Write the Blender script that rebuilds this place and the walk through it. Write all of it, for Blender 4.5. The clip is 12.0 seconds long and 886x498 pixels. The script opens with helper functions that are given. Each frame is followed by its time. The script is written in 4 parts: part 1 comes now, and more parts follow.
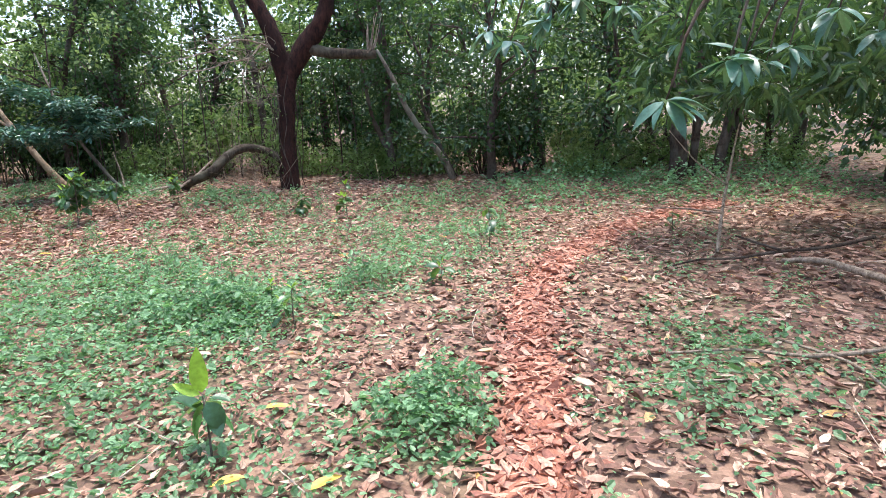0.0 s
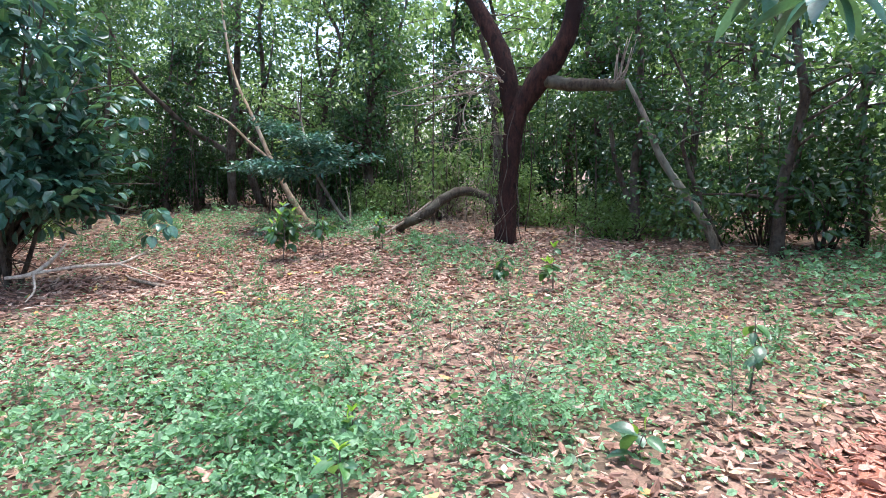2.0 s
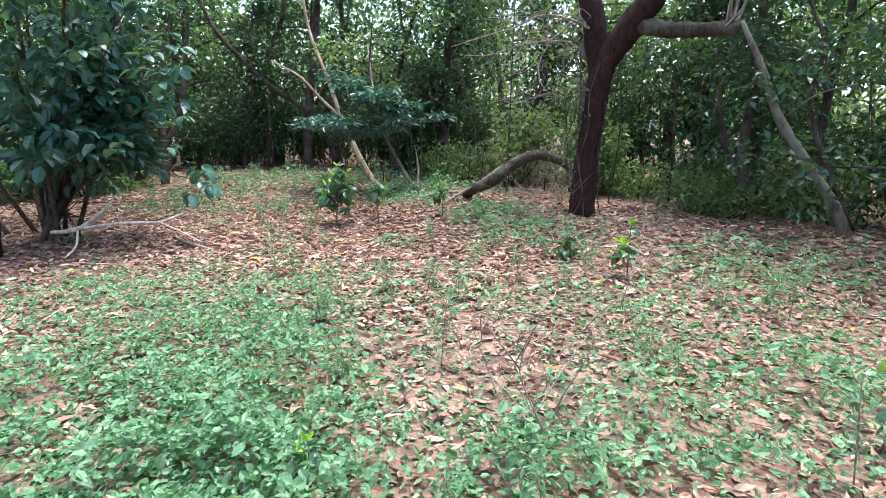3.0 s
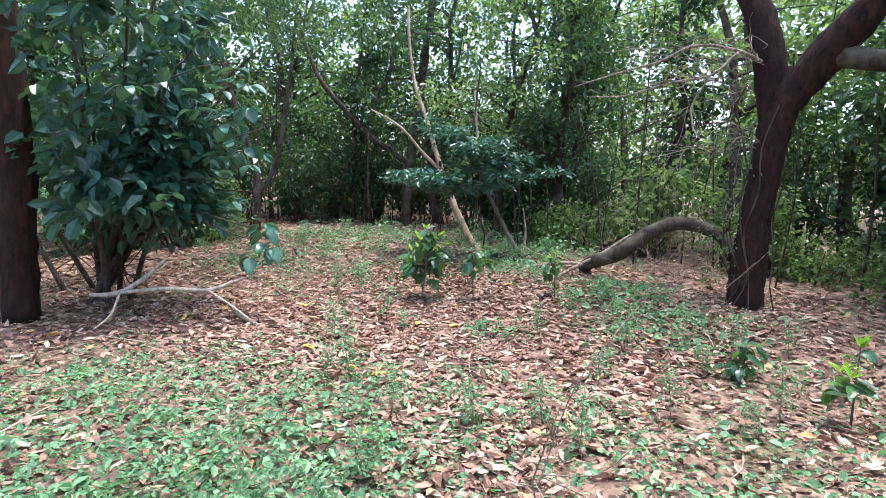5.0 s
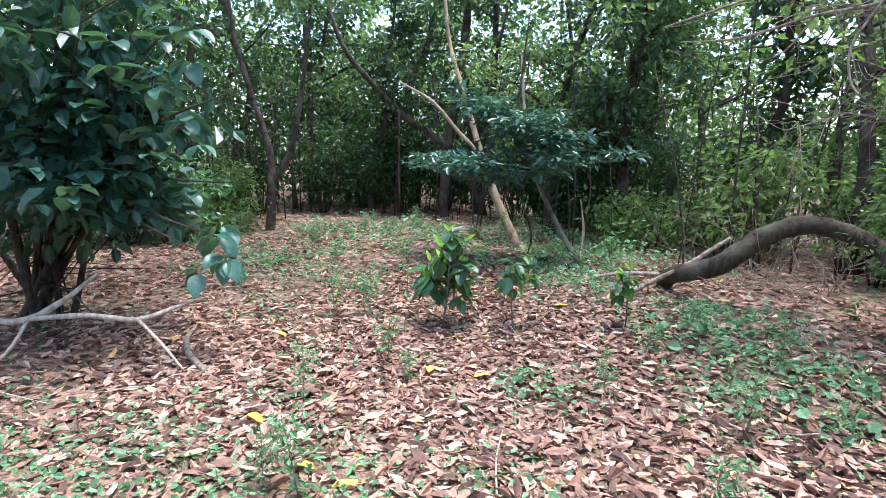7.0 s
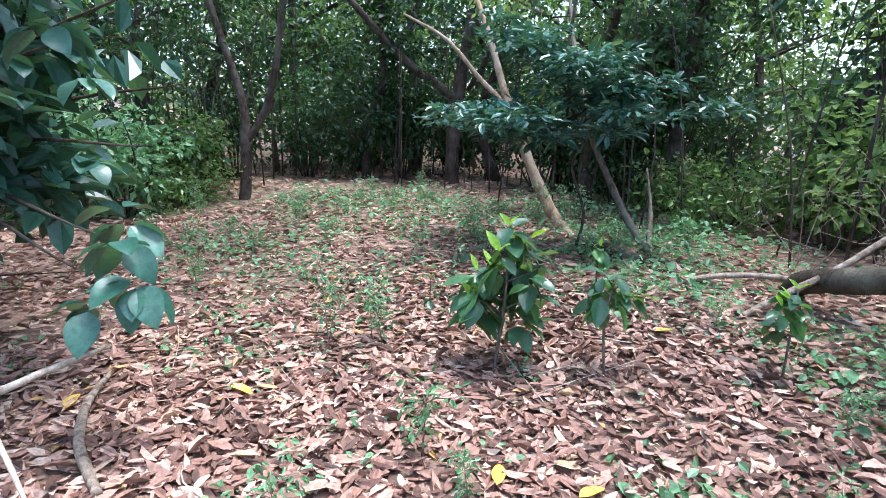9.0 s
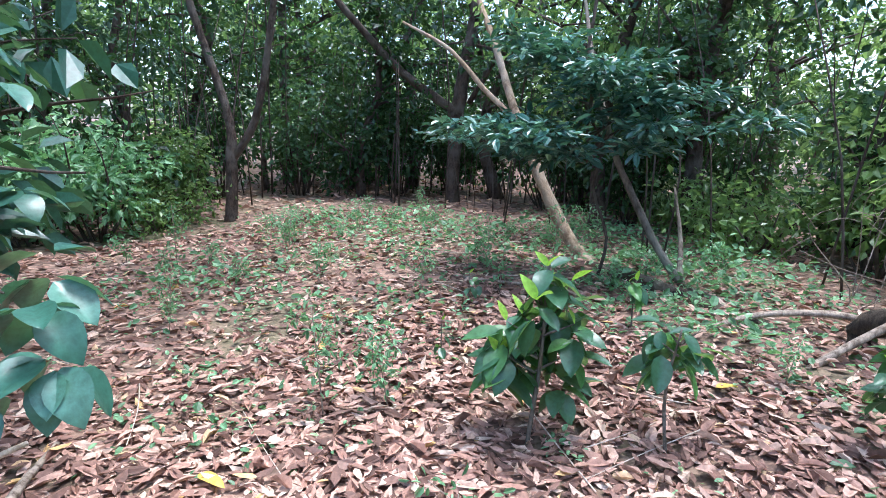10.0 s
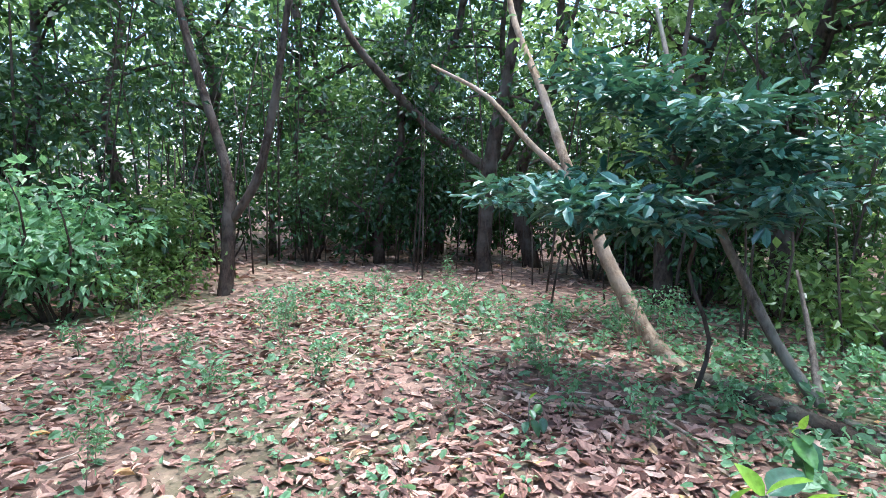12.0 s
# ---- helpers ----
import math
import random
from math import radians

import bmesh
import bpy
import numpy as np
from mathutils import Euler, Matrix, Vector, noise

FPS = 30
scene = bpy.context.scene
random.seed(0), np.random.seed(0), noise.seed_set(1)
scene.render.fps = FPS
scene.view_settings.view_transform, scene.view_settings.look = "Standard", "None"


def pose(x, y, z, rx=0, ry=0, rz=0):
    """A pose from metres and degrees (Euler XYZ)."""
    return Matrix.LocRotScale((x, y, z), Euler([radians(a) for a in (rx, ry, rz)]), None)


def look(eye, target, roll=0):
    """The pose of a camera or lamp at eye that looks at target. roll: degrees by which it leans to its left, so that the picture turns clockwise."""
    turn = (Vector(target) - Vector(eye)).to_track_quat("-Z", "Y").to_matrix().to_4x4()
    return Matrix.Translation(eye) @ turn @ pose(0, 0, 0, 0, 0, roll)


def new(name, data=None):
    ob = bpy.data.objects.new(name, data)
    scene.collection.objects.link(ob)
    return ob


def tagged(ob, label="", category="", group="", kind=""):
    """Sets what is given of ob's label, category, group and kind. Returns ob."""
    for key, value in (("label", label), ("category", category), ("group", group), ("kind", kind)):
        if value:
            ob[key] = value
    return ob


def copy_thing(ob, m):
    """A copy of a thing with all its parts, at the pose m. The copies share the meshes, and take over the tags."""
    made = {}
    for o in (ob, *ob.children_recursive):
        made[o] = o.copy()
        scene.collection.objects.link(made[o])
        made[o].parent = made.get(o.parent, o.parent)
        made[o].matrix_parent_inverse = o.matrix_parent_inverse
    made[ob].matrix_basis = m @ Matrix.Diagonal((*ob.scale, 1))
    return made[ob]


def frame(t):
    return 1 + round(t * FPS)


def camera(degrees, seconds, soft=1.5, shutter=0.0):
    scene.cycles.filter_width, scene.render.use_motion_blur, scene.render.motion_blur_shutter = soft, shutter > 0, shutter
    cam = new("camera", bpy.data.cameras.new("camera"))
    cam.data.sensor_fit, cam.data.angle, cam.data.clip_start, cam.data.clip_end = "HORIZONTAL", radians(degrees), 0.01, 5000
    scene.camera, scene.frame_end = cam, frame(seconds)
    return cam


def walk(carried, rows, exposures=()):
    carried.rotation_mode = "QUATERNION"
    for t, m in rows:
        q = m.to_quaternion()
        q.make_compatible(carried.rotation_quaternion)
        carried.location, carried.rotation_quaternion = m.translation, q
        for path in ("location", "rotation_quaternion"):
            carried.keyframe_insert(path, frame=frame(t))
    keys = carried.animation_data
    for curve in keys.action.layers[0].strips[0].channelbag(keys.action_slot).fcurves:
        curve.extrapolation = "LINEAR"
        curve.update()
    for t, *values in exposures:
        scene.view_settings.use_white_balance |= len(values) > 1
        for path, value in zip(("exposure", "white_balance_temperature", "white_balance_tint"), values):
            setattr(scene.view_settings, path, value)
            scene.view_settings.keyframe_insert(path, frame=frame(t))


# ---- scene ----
cam = camera(75.5, 12.0, soft=0.6)
METRES, EYE, TILT, LEAN, TURN = 10.6, 1.5, 0.0, 0.0, 0.0
ROWS = [
    (0.0, 0.0, 0.0, 0.0, -0.56, -13.75, 2.27),
    (0.5, 0.0174, 0.0535, -0.0039, 6.84, -11.57, 1.55),
    (1.0, 0.0166, 0.1046, 0.0003, 14.42, -9.18, 1.25),
    (1.5, 0.0245, 0.1565, -0.0004, 19.7, -8.02, 0.9),
    (2.0, 0.0262, 0.2065, -0.0, 25.88, -9.1, 0.43),
    (2.5, 0.0273, 0.2557, -0.0045, 31.55, -10.45, -0.02),
    (3.0, 0.0228, 0.3, -0.0047, 35.54, -12.79, -0.41),
    (3.5, 0.0147, 0.3425, -0.0061, 40.15, -11.21, -1.06),
    (5.5, -0.1041, 0.4487, -0.0054, 47.0, -6.97, -1.46),
    (6.0, -0.1255, 0.4845, -0.0101, 48.23, -6.31, -1.31),
    (6.5, -0.1513, 0.5215, -0.0092, 49.89, -6.51, -1.23),
    (7.0, -0.1827, 0.5493, -0.0071, 51.31, -9.2, -1.34),
    (7.5, -0.2167, 0.5738, -0.0117, 52.14, -10.59, -1.49),
    (9.5, -0.3687, 0.6423, -0.0121, 49.56, -13.55, -1.82),
    (10.0, -0.3905, 0.6568, -0.0122, 49.35, -11.89, -1.73),
    (10.5, -0.4132, 0.6757, -0.0101, 49.32, -9.71, -1.66),
    (11.0, -0.4419, 0.6978, -0.0108, 49.73, -8.29, -1.67),
    (11.5, -0.4667, 0.7132, -0.0091, 51.1, -7.18, -1.83),
    (12.0, -0.4946, 0.7267, -0.0094, 51.32, -6.4, -1.98),
]
walk(cam, [(t, pose(0, 0, EYE, TILT, LEAN, TURN) @ pose(METRES * x, METRES * y, METRES * z, 90 + pitch, roll, yaw)) for t, x, y, z, yaw, pitch, roll in ROWS],
     exposures=[(0.0, 1.84, 6400, 12), (1.5, 1.93, 6050, 11), (5.0, 2.0, 6000, 9), (9.5, 2.08, 5550, 10), (12.0, 2.3, 5500, 10)])

# ---- world and sun: bright overcast, light from high above ----
world = bpy.data.worlds.new("overcast_sky")
scene.world = world
world.use_nodes = True
wn = world.node_tree
sky = wn.nodes.new("ShaderNodeTexSky")
sky.sky_type, sky.sun_disc = "NISHITA", False
sky.sun_elevation, sky.sun_rotation = radians(80), radians(20)
sky.air_density, sky.dust_density, sky.ozone_density = 1.0, 3.0, 1.0
wn.links.new(sky.outputs[0], wn.nodes["Background"].inputs[0])
wn.nodes["Background"].inputs[1].default_value = 0.15
sun_data = bpy.data.lights.new("sun", "SUN")
sun_data.energy, sun_data.angle, sun_data.color = 1.5, radians(14), (1.0, 0.97, 0.93)
sun = new("sun", sun_data)
sun.matrix_world = look((0, 0, 30), (-0.342 * 5.3, -0.94 * 5.3, 0))

# ---- materials ----
def material(name):
    m = bpy.data.materials.new(name)
    m.use_nodes = True
    nt = m.node_tree
    return m, nt, nt.nodes["Principled BSDF"], nt.nodes["Material Output"]


def ramp(nt, source, stops):
    r = nt.nodes.new("ShaderNodeValToRGB")
    els = r.color_ramp.elements
    while len(els) < len(stops):
        els.new(0.5)
    for e, (p, c) in zip(els, stops):
        e.position, e.color = p, (*c, 1)
    nt.links.new(source, r.inputs[0])
    return r


def noise_tex(nt, scale, detail=6, rough=0.6, vec=None):
    n = nt.nodes.new("ShaderNodeTexNoise")
    n.inputs["Scale"].default_value, n.inputs["Detail"].default_value, n.inputs["Roughness"].default_value = scale, detail, rough
    if vec:
        nt.links.new(vec, n.inputs["Vector"])
    return n


def mix_col(nt, fac, a, b, mode="MIX"):
    m = nt.nodes.new("ShaderNodeMix")
    m.data_type, m.blend_type = "RGBA", mode
    for sock, v in ((m.inputs[0], fac), (m.inputs[6], a), (m.inputs[7], b)):
        if hasattr(v, "links"):
            nt.links.new(v, sock)
        elif isinstance(v, tuple):
            sock.default_value = (*v, 1)
        else:
            sock.default_value = v
    return m.outputs[2]


def bump(nt, bs, height, strength, dist):
    b = nt.nodes.new("ShaderNodeBump")
    b.inputs["Strength"].default_value, b.inputs["Distance"].default_value = strength, dist
    nt.links.new(height, b.inputs["Height"])
    nt.links.new(b.outputs[0], bs.inputs["Normal"])


def leaf_material(name, stops, rough=0.45, through_light=0.35, tint=(0.5, 0.75, 0.1), per_thing=0.5):
    """Leaves: every blade takes its own colour from the ramp; thin, so light comes through."""
    m, nt, bs, out = material(name)
    geo = nt.nodes.new("ShaderNodeNewGeometry")
    info = nt.nodes.new("ShaderNodeObjectInfo")
    add = nt.nodes.new("ShaderNodeMath")
    add.operation = "MULTIPLY_ADD"
    nt.links.new(info.outputs["Random"], add.inputs[0])
    add.inputs[1].default_value = per_thing
    nt.links.new(geo.outputs["Random Per Island"], add.inputs[2])
    div = nt.nodes.new("ShaderNodeMath")
    div.operation = "DIVIDE"
    nt.links.new(add.outputs[0], div.inputs[0])
    div.inputs[1].default_value = 1 + per_thing
    col = ramp(nt, div.outputs[0], stops).outputs[0]
    co = nt.nodes.new("ShaderNodeTexCoord")
    n = noise_tex(nt, 45, 4, 0.6, co.outputs["Object"])
    shade = ramp(nt, n.outputs[0], [(0.3, (0.6, 0.6, 0.6)), (0.7, (1.2, 1.2, 1.2))]).outputs[0]
    col = mix_col(nt, 1.0, col, shade, "MULTIPLY")
    nt.links.new(col, bs.inputs["Base Color"])
    bs.inputs["Roughness"].default_value = rough
    bump(nt, bs, n.outputs[0], 0.25, 0.004)
    if through_light:
        tr = nt.nodes.new("ShaderNodeBsdfTranslucent")
        nt.links.new(mix_col(nt, 0.45, col, tint), tr.inputs[0])
        ms = nt.nodes.new("ShaderNodeMixShader")
        ms.inputs[0].default_value = through_light
        nt.links.new(bs.outputs[0], ms.inputs[1])
        nt.links.new(tr.outputs[0], ms.inputs[2])
        nt.links.new(ms.outputs[0], out.inputs[0])
    return m


def bark_material(name, dark, light, lichen=None, scale=9, strength=0.7):
    m, nt, bs, out = material(name)
    co = nt.nodes.new("ShaderNodeTexCoord")
    mp = nt.nodes.new("ShaderNodeMapping")
    mp.inputs["Scale"].default_value = (1, 1, 0.35)
    nt.links.new(co.outputs["Object"], mp.inputs[0])
    n1 = noise_tex(nt, scale * 2, 8, 0.75, mp.outputs[0])
    n2 = noise_tex(nt, scale * 0.35, 4, 0.6, co.outputs["Object"])
    col = ramp(nt, n1.outputs[0], [(0.38, dark), (0.64, light)]).outputs[0]
    patch = ramp(nt, n2.outputs[0], [(0.45, (0, 0, 0)), (0.62, (1, 1, 1))]).outputs[0]
    if lichen:
        col = mix_col(nt, patch, col, lichen)
    nt.links.new(col, bs.inputs["Base Color"])
    bs.inputs["Roughness"].default_value = 0.9
    bs.inputs["Specular IOR Level"].default_value = 0.25
    bump(nt, bs, n1.outputs[0], strength, 0.05)
    return m


M_ground, nt, bs, _ = material("leafy_soil")
co = nt.nodes.new("ShaderNodeTexCoord")
vor = nt.nodes.new("ShaderNodeTexVoronoi")
vor.inputs["Scale"].default_value = 17
warp = noise_tex(nt, 6, 3, 0.5, co.outputs["Object"])
nt.links.new(mix_col(nt, 0.12, co.outputs["Object"], warp.outputs["Color"]), vor.inputs["Vector"])
bits = ramp(nt, vor.outputs["Color"], [(0.0, (0.08, 0.048, 0.032)), (0.4, (0.18, 0.11, 0.075)), (0.75, (0.32, 0.2, 0.14)), (1.0, (0.42, 0.28, 0.2))]).outputs[0]
fine = noise_tex(nt, 60, 6, 0.7, co.outputs["Object"])
bits = mix_col(nt, 0.7, bits, ramp(nt, fine.outputs[0], [(0.3, (0.35, 0.35, 0.35)), (0.75, (1.2, 1.2, 1.2))]).outputs[0], "MULTIPLY")
broad = noise_tex(nt, 0.7, 5, 0.6, co.outputs["Object"])
moss = ramp(nt, broad.outputs[0], [(0.5, (0, 0, 0)), (0.68, (0.6, 0.6, 0.6))]).outputs[0]
nt.links.new(mix_col(nt, moss, bits, (0.07, 0.1, 0.035)), bs.inputs["Base Color"])
bs.inputs["Roughness"].default_value = 0.95
bump(nt, bs, vor.outputs["Distance"], 0.6, 0.03)

M_trail, nt, bs, _ = material("red_earth")
co = nt.nodes.new("ShaderNodeTexCoord")
n1 = noise_tex(nt, 5, 8, 0.7, co.outputs["Object"])
n2 = noise_tex(nt, 70, 6, 0.7, co.outputs["Object"])
col = ramp(nt, n1.outputs[0], [(0.3, (0.28, 0.1, 0.06)), (0.7, (0.48, 0.21, 0.135))]).outputs[0]
col = mix_col(nt, 0.6, col, ramp(nt, n2.outputs[0], [(0.35, (0.5, 0.5, 0.5)), (0.7, (1.15, 1.15, 1.15))]).outputs[0], "MULTIPLY")
nt.links.new(col, bs.inputs["Base Color"])
bs.inputs["Roughness"].default_value = 0.95
bump(nt, bs, n2.outputs[0], 0.6, 0.015)

M_litter = leaf_material("dry_leaf", [(0.0, (0.09, 0.045, 0.03)), (0.2, (0.19, 0.10, 0.07)), (0.45, (0.34, 0.185, 0.13)), (0.72, (0.47, 0.28, 0.205)), (0.9, (0.56, 0.39, 0.29)), (0.97, (0.64, 0.5, 0.38)), (1.0, (0.6, 0.36, 0.12))], 0.75, 0.1, (0.4, 0.2, 0.08), 0.0)
M_redleaf = leaf_material("red_dusty_leaf", [(0.0, (0.24, 0.09, 0.06)), (0.5, (0.48, 0.22, 0.145)), (1.0, (0.63, 0.37, 0.27))], 0.7, 0.1, (0.4, 0.15, 0.06), 0.0)
M_yellow = leaf_material("yellow_fallen_leaf", [(0.0, (0.6, 0.36, 0.05)), (1.0, (0.68, 0.5, 0.1))], 0.5, 0.2, (0.7, 0.5, 0.05), 0.3)
M_herb = leaf_material("herb_leaf", [(0.0, (0.05, 0.11, 0.05)), (0.45, (0.145, 0.295, 0.145)), (0.85, (0.27, 0.47, 0.25)), (1.0, (0.46, 0.5, 0.26))], 0.45, 0.4, (0.3, 0.6, 0.15), 0.2)
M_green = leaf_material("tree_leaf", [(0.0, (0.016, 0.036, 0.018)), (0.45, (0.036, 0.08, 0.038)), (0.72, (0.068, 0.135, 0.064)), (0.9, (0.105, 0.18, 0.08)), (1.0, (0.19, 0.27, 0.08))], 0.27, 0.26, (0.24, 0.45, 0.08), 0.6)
# paler yellow-green than M_green: sun on and through leaves put into the colour
M_bright = leaf_material("sunlit_leaf", [(0.0, (0.035, 0.08, 0.02)), (0.5, (0.10, 0.19, 0.05)), (1.0, (0.27, 0.38, 0.13))], 0.32, 0.45, (0.4, 0.58, 0.14), 0.5)
M_shrub = leaf_material("shrub_leaf", [(0.0, (0.016, 0.055, 0.04)), (0.45, (0.045, 0.13, 0.092)), (0.82, (0.105, 0.23, 0.165)), (1.0, (0.17, 0.3, 0.1))], 0.36, 0.2, (0.25, 0.5, 0.1), 0.9)
M_spray = leaf_material("blue_green_leaf", [(0.0, (0.012, 0.045, 0.035)), (0.5, (0.035, 0.11, 0.085)), (0.85, (0.07, 0.18, 0.14)), (1.0, (0.14, 0.27, 0.16))], 0.3, 0.14, (0.2, 0.45, 0.12), 0.3)
M_sap = leaf_material("sapling_leaf", [(0.0, (0.025, 0.07, 0.045)), (0.55, (0.05, 0.13, 0.07)), (0.8, (0.10, 0.24, 0.06)), (1.0, (0.25, 0.45, 0.06))], 0.32, 0.3, (0.35, 0.6, 0.05), 1.0)
M_lime = leaf_material("lime_leaf", [(0.0, (0.22, 0.45, 0.04)), (1.0, (0.35, 0.55, 0.08))], 0.4, 0.4, (0.5, 0.75, 0.05), 0.5)
M_redbark = bark_material("reddish_bark", (0.012, 0.006, 0.005), (0.075, 0.028, 0.02), (0.025, 0.011, 0.009), 7, 1.0)
M_bark = bark_material("brown_bark", (0.025, 0.018, 0.013), (0.11, 0.075, 0.055), (0.12, 0.1, 0.08))
M_pale = bark_material("pale_bark", (0.14, 0.09, 0.055), (0.48, 0.35, 0.23), (0.36, 0.29, 0.22), 6, 0.6)
M_greybark = bark_material("grey_bark", (0.06, 0.048, 0.036), (0.24, 0.2, 0.16), (0.22, 0.21, 0.16), 7, 0.6)
M_mossbark = bark_material("mossy_bark", (0.025, 0.019, 0.013), (0.10, 0.073, 0.05), (0.13, 0.115, 0.08))
M_stick = bark_material("pale_dry_stick", (0.3, 0.23, 0.17), (0.62, 0.53, 0.43), None, 12, 0.3)
M_twig = bark_material("dry_twig", (0.12, 0.085, 0.06), (0.42, 0.34, 0.26), None, 12, 0.4)

# ---- mesh tools ----
rng = np.random.default_rng(7)


def ground_z(x, y):
    s = np.clip((np.asarray(y, float) - 8.5) / 2.5, 0, 1)
    x = np.asarray(x, float)
    return -0.1 + 0.22 * s * s * (3 - 2 * s) + 0.02 * np.sin(1.3 * x + 0.4) * np.cos(1.1 * y + 0.7) + 0.012 * np.sin(3.1 * x + 1.7 * y)


def mesh_of(name, verts, faces, mat, smooth=False):
    me = bpy.data.meshes.new(name)
    verts, faces = np.asarray(verts, np.float32), np.asarray(faces, np.int32)
    me.vertices.add(len(verts))
    me.vertices.foreach_set("co", verts.ravel())
    k = faces.shape[1]
    me.loops.add(faces.size)
    me.loops.foreach_set("vertex_index", faces.ravel())
    me.polygons.add(len(faces))
    me.polygons.foreach_set("loop_start", np.arange(0, faces.size, k, dtype=np.int32))
    me.polygons.foreach_set("use_smooth", np.full(len(faces), smooth))
    me.update(calc_edges=True)
    me.materials.append(mat)
    return me


# leaf outlines: along, across, lift; then faces
T_DIAMOND = (np.array([(0, 0, 0), (0.45, 0.5, 0.12), (1, 0, -0.05), (0.45, -0.5, 0.12)]), np.array([(0, 2, 1), (0, 3, 2)]))
T_ROUND = (np.array([(0, 0, 0), (0.3, 0.46, 0.08), (0.75, 0.38, 0.05), (1, 0, -0.08), (0.75, -0.38, 0.05), (0.3, -0.46, 0.08)]),
           np.array([(0, 3, 2), (0, 2, 1), (0, 5, 4), (0, 4, 3)]))
T_CURL = (np.array([(0, 0, 0), (0.3, 0.46, 0.1), (0.72, 0.36, 0.1), (1, 0, -0.1), (0.72, -0.36, 0.06), (0.3, -0.46, 0.12)]),
          np.array([(0, 3, 2), (0, 2, 1), (0, 5, 4), (0, 4, 3)]))
T_LONG = (np.array([(0, 0, 0), (0.3, 0.46, 0.14), (0.68, 0.4, 0.06), (1, 0, -0.16), (0.68, -0.4, 0.06), (0.3, -0.46, 0.14), (0.3, 0, 0.03), (0.68, 0, -0.03)]),
          np.array([(0, 6, 1), (0, 5, 6), (6, 7, 2), (6, 2, 1), (6, 5, 4), (6, 4, 7), (7, 3, 2), (7, 4, 3)]))


def unit(v):
    return v / np.maximum(np.linalg.norm(v, axis=1, keepdims=True), 1e-6)


def leaves_mesh(name, pos, along, up, length, width, mat, shape, curl=None):
    """Many leaf blades in one mesh: base points, directions, normals, lengths, widths."""
    tv, tf = shape
    pos, along = np.asarray(pos, float), unit(np.asarray(along, float))
    side = unit(np.cross(np.asarray(up, float), along))
    nor = np.cross(along, side)
    n, k = len(pos), len(tv)
    c = np.ones(n) if curl is None else curl
    v = (pos[:, None] + along[:, None] * (tv[None, :, 0:1] * length[:, None, None]) + side[:, None] * (tv[None, :, 1:2] * width[:, None, None])
         + nor[:, None] * (tv[None, :, 2:3] * (length * c)[:, None, None]))
    f = (tf[None] + (np.arange(n) * k)[:, None, None]).reshape(-1, 3)
    return mesh_of(name, v.reshape(-1, 3), f, mat)


def spline(pts, step=0.12):
    """A smooth curve through the points."""
    p = np.asarray(pts, float)
    q = np.vstack([2 * p[0] - p[1], p, 2 * p[-1] - p[-2]])
    out = []
    for i in range(1, len(q) - 2):
        a, b, c, d = q[i - 1:i + 3]
        n = max(2, int(np.linalg.norm(c[:3] - b[:3]) / step))
        for s in np.arange(n) / n:
            out.append(0.5 * (2 * b + (c - a) * s + (2 * a - 5 * b + 4 * c - d) * s * s + (3 * b - a - 3 * c + d) * s ** 3))
    out.append(p[-1])
    return np.array(out)


def tube(line, seg=8, rough=0.06):
    """Vertices and quads of a limb; line rows are x, y, z, radius."""
    p, r = line[:, :3], np.maximum(line[:, 3], 0.002)
    t = unit(np.gradient(p, axis=0))
    ref = np.where(np.abs(t[:, 2:3]) > 0.9, np.array([[1.0, 0, 0]]), np.array([[0, 0, 1.0]]))
    ref = np.repeat(ref[:1], len(p), 0)
    a = unit(np.cross(t, ref))
    b = np.cross(t, a)
    ang = np.linspace(0, 2 * np.pi, seg, endpoint=False)
    rr = r[:, None] * (1 + rough * rng.standard_normal((len(p), seg)))
    v = p[:, None] + a[:, None] * (np.cos(ang) * rr)[..., None] + b[:, None] * (np.sin(ang) * rr)[..., None]
    v = v.reshape(-1, 3)
    i, j = np.meshgrid(np.arange(len(p) - 1), np.arange(seg), indexing="ij")
    f = np.stack([i * seg + j, i * seg + (j + 1) % seg, (i + 1) * seg + (j + 1) % seg, (i + 1) * seg + j], -1).reshape(-1, 4)
    n = len(v)
    v = np.vstack([v, p[:1], p[-1:]])
    cap = [(n, (k + 1) % seg, k, k) for k in range(seg)] + [(n + 1, n - seg + k, n - seg + (k + 1) % seg, n - seg + (k + 1) % seg) for k in range(seg)]
    return v, f, np.array(cap)


def limbs_mesh(name, lines, mat, seg=8, rough=0.06, step=0.12):
    """One mesh of several limbs."""
    bm_v, tris, off = [], [], 0
    for pts in lines:
        v, f, cap = tube(spline(pts, step), seg, rough)
        tris += [f[:, [0, 1, 2]] + off, f[:, [0, 2, 3]] + off, cap[:, :3] + off]
        bm_v.append(v)
        off += len(v)
    return mesh_of(name, np.vstack(bm_v), np.vstack(tris), mat, True)


def part(name, data, owner, label="", kind=""):
    ob = new(name, data)
    ob.parent = owner
    return tagged(ob, label, kind=kind)


def holder(name, x, y, z, label, category, group=""):
    ob = new(name)
    ob.matrix_basis = pose(x, y, z)
    return tagged(ob, label, category, group)


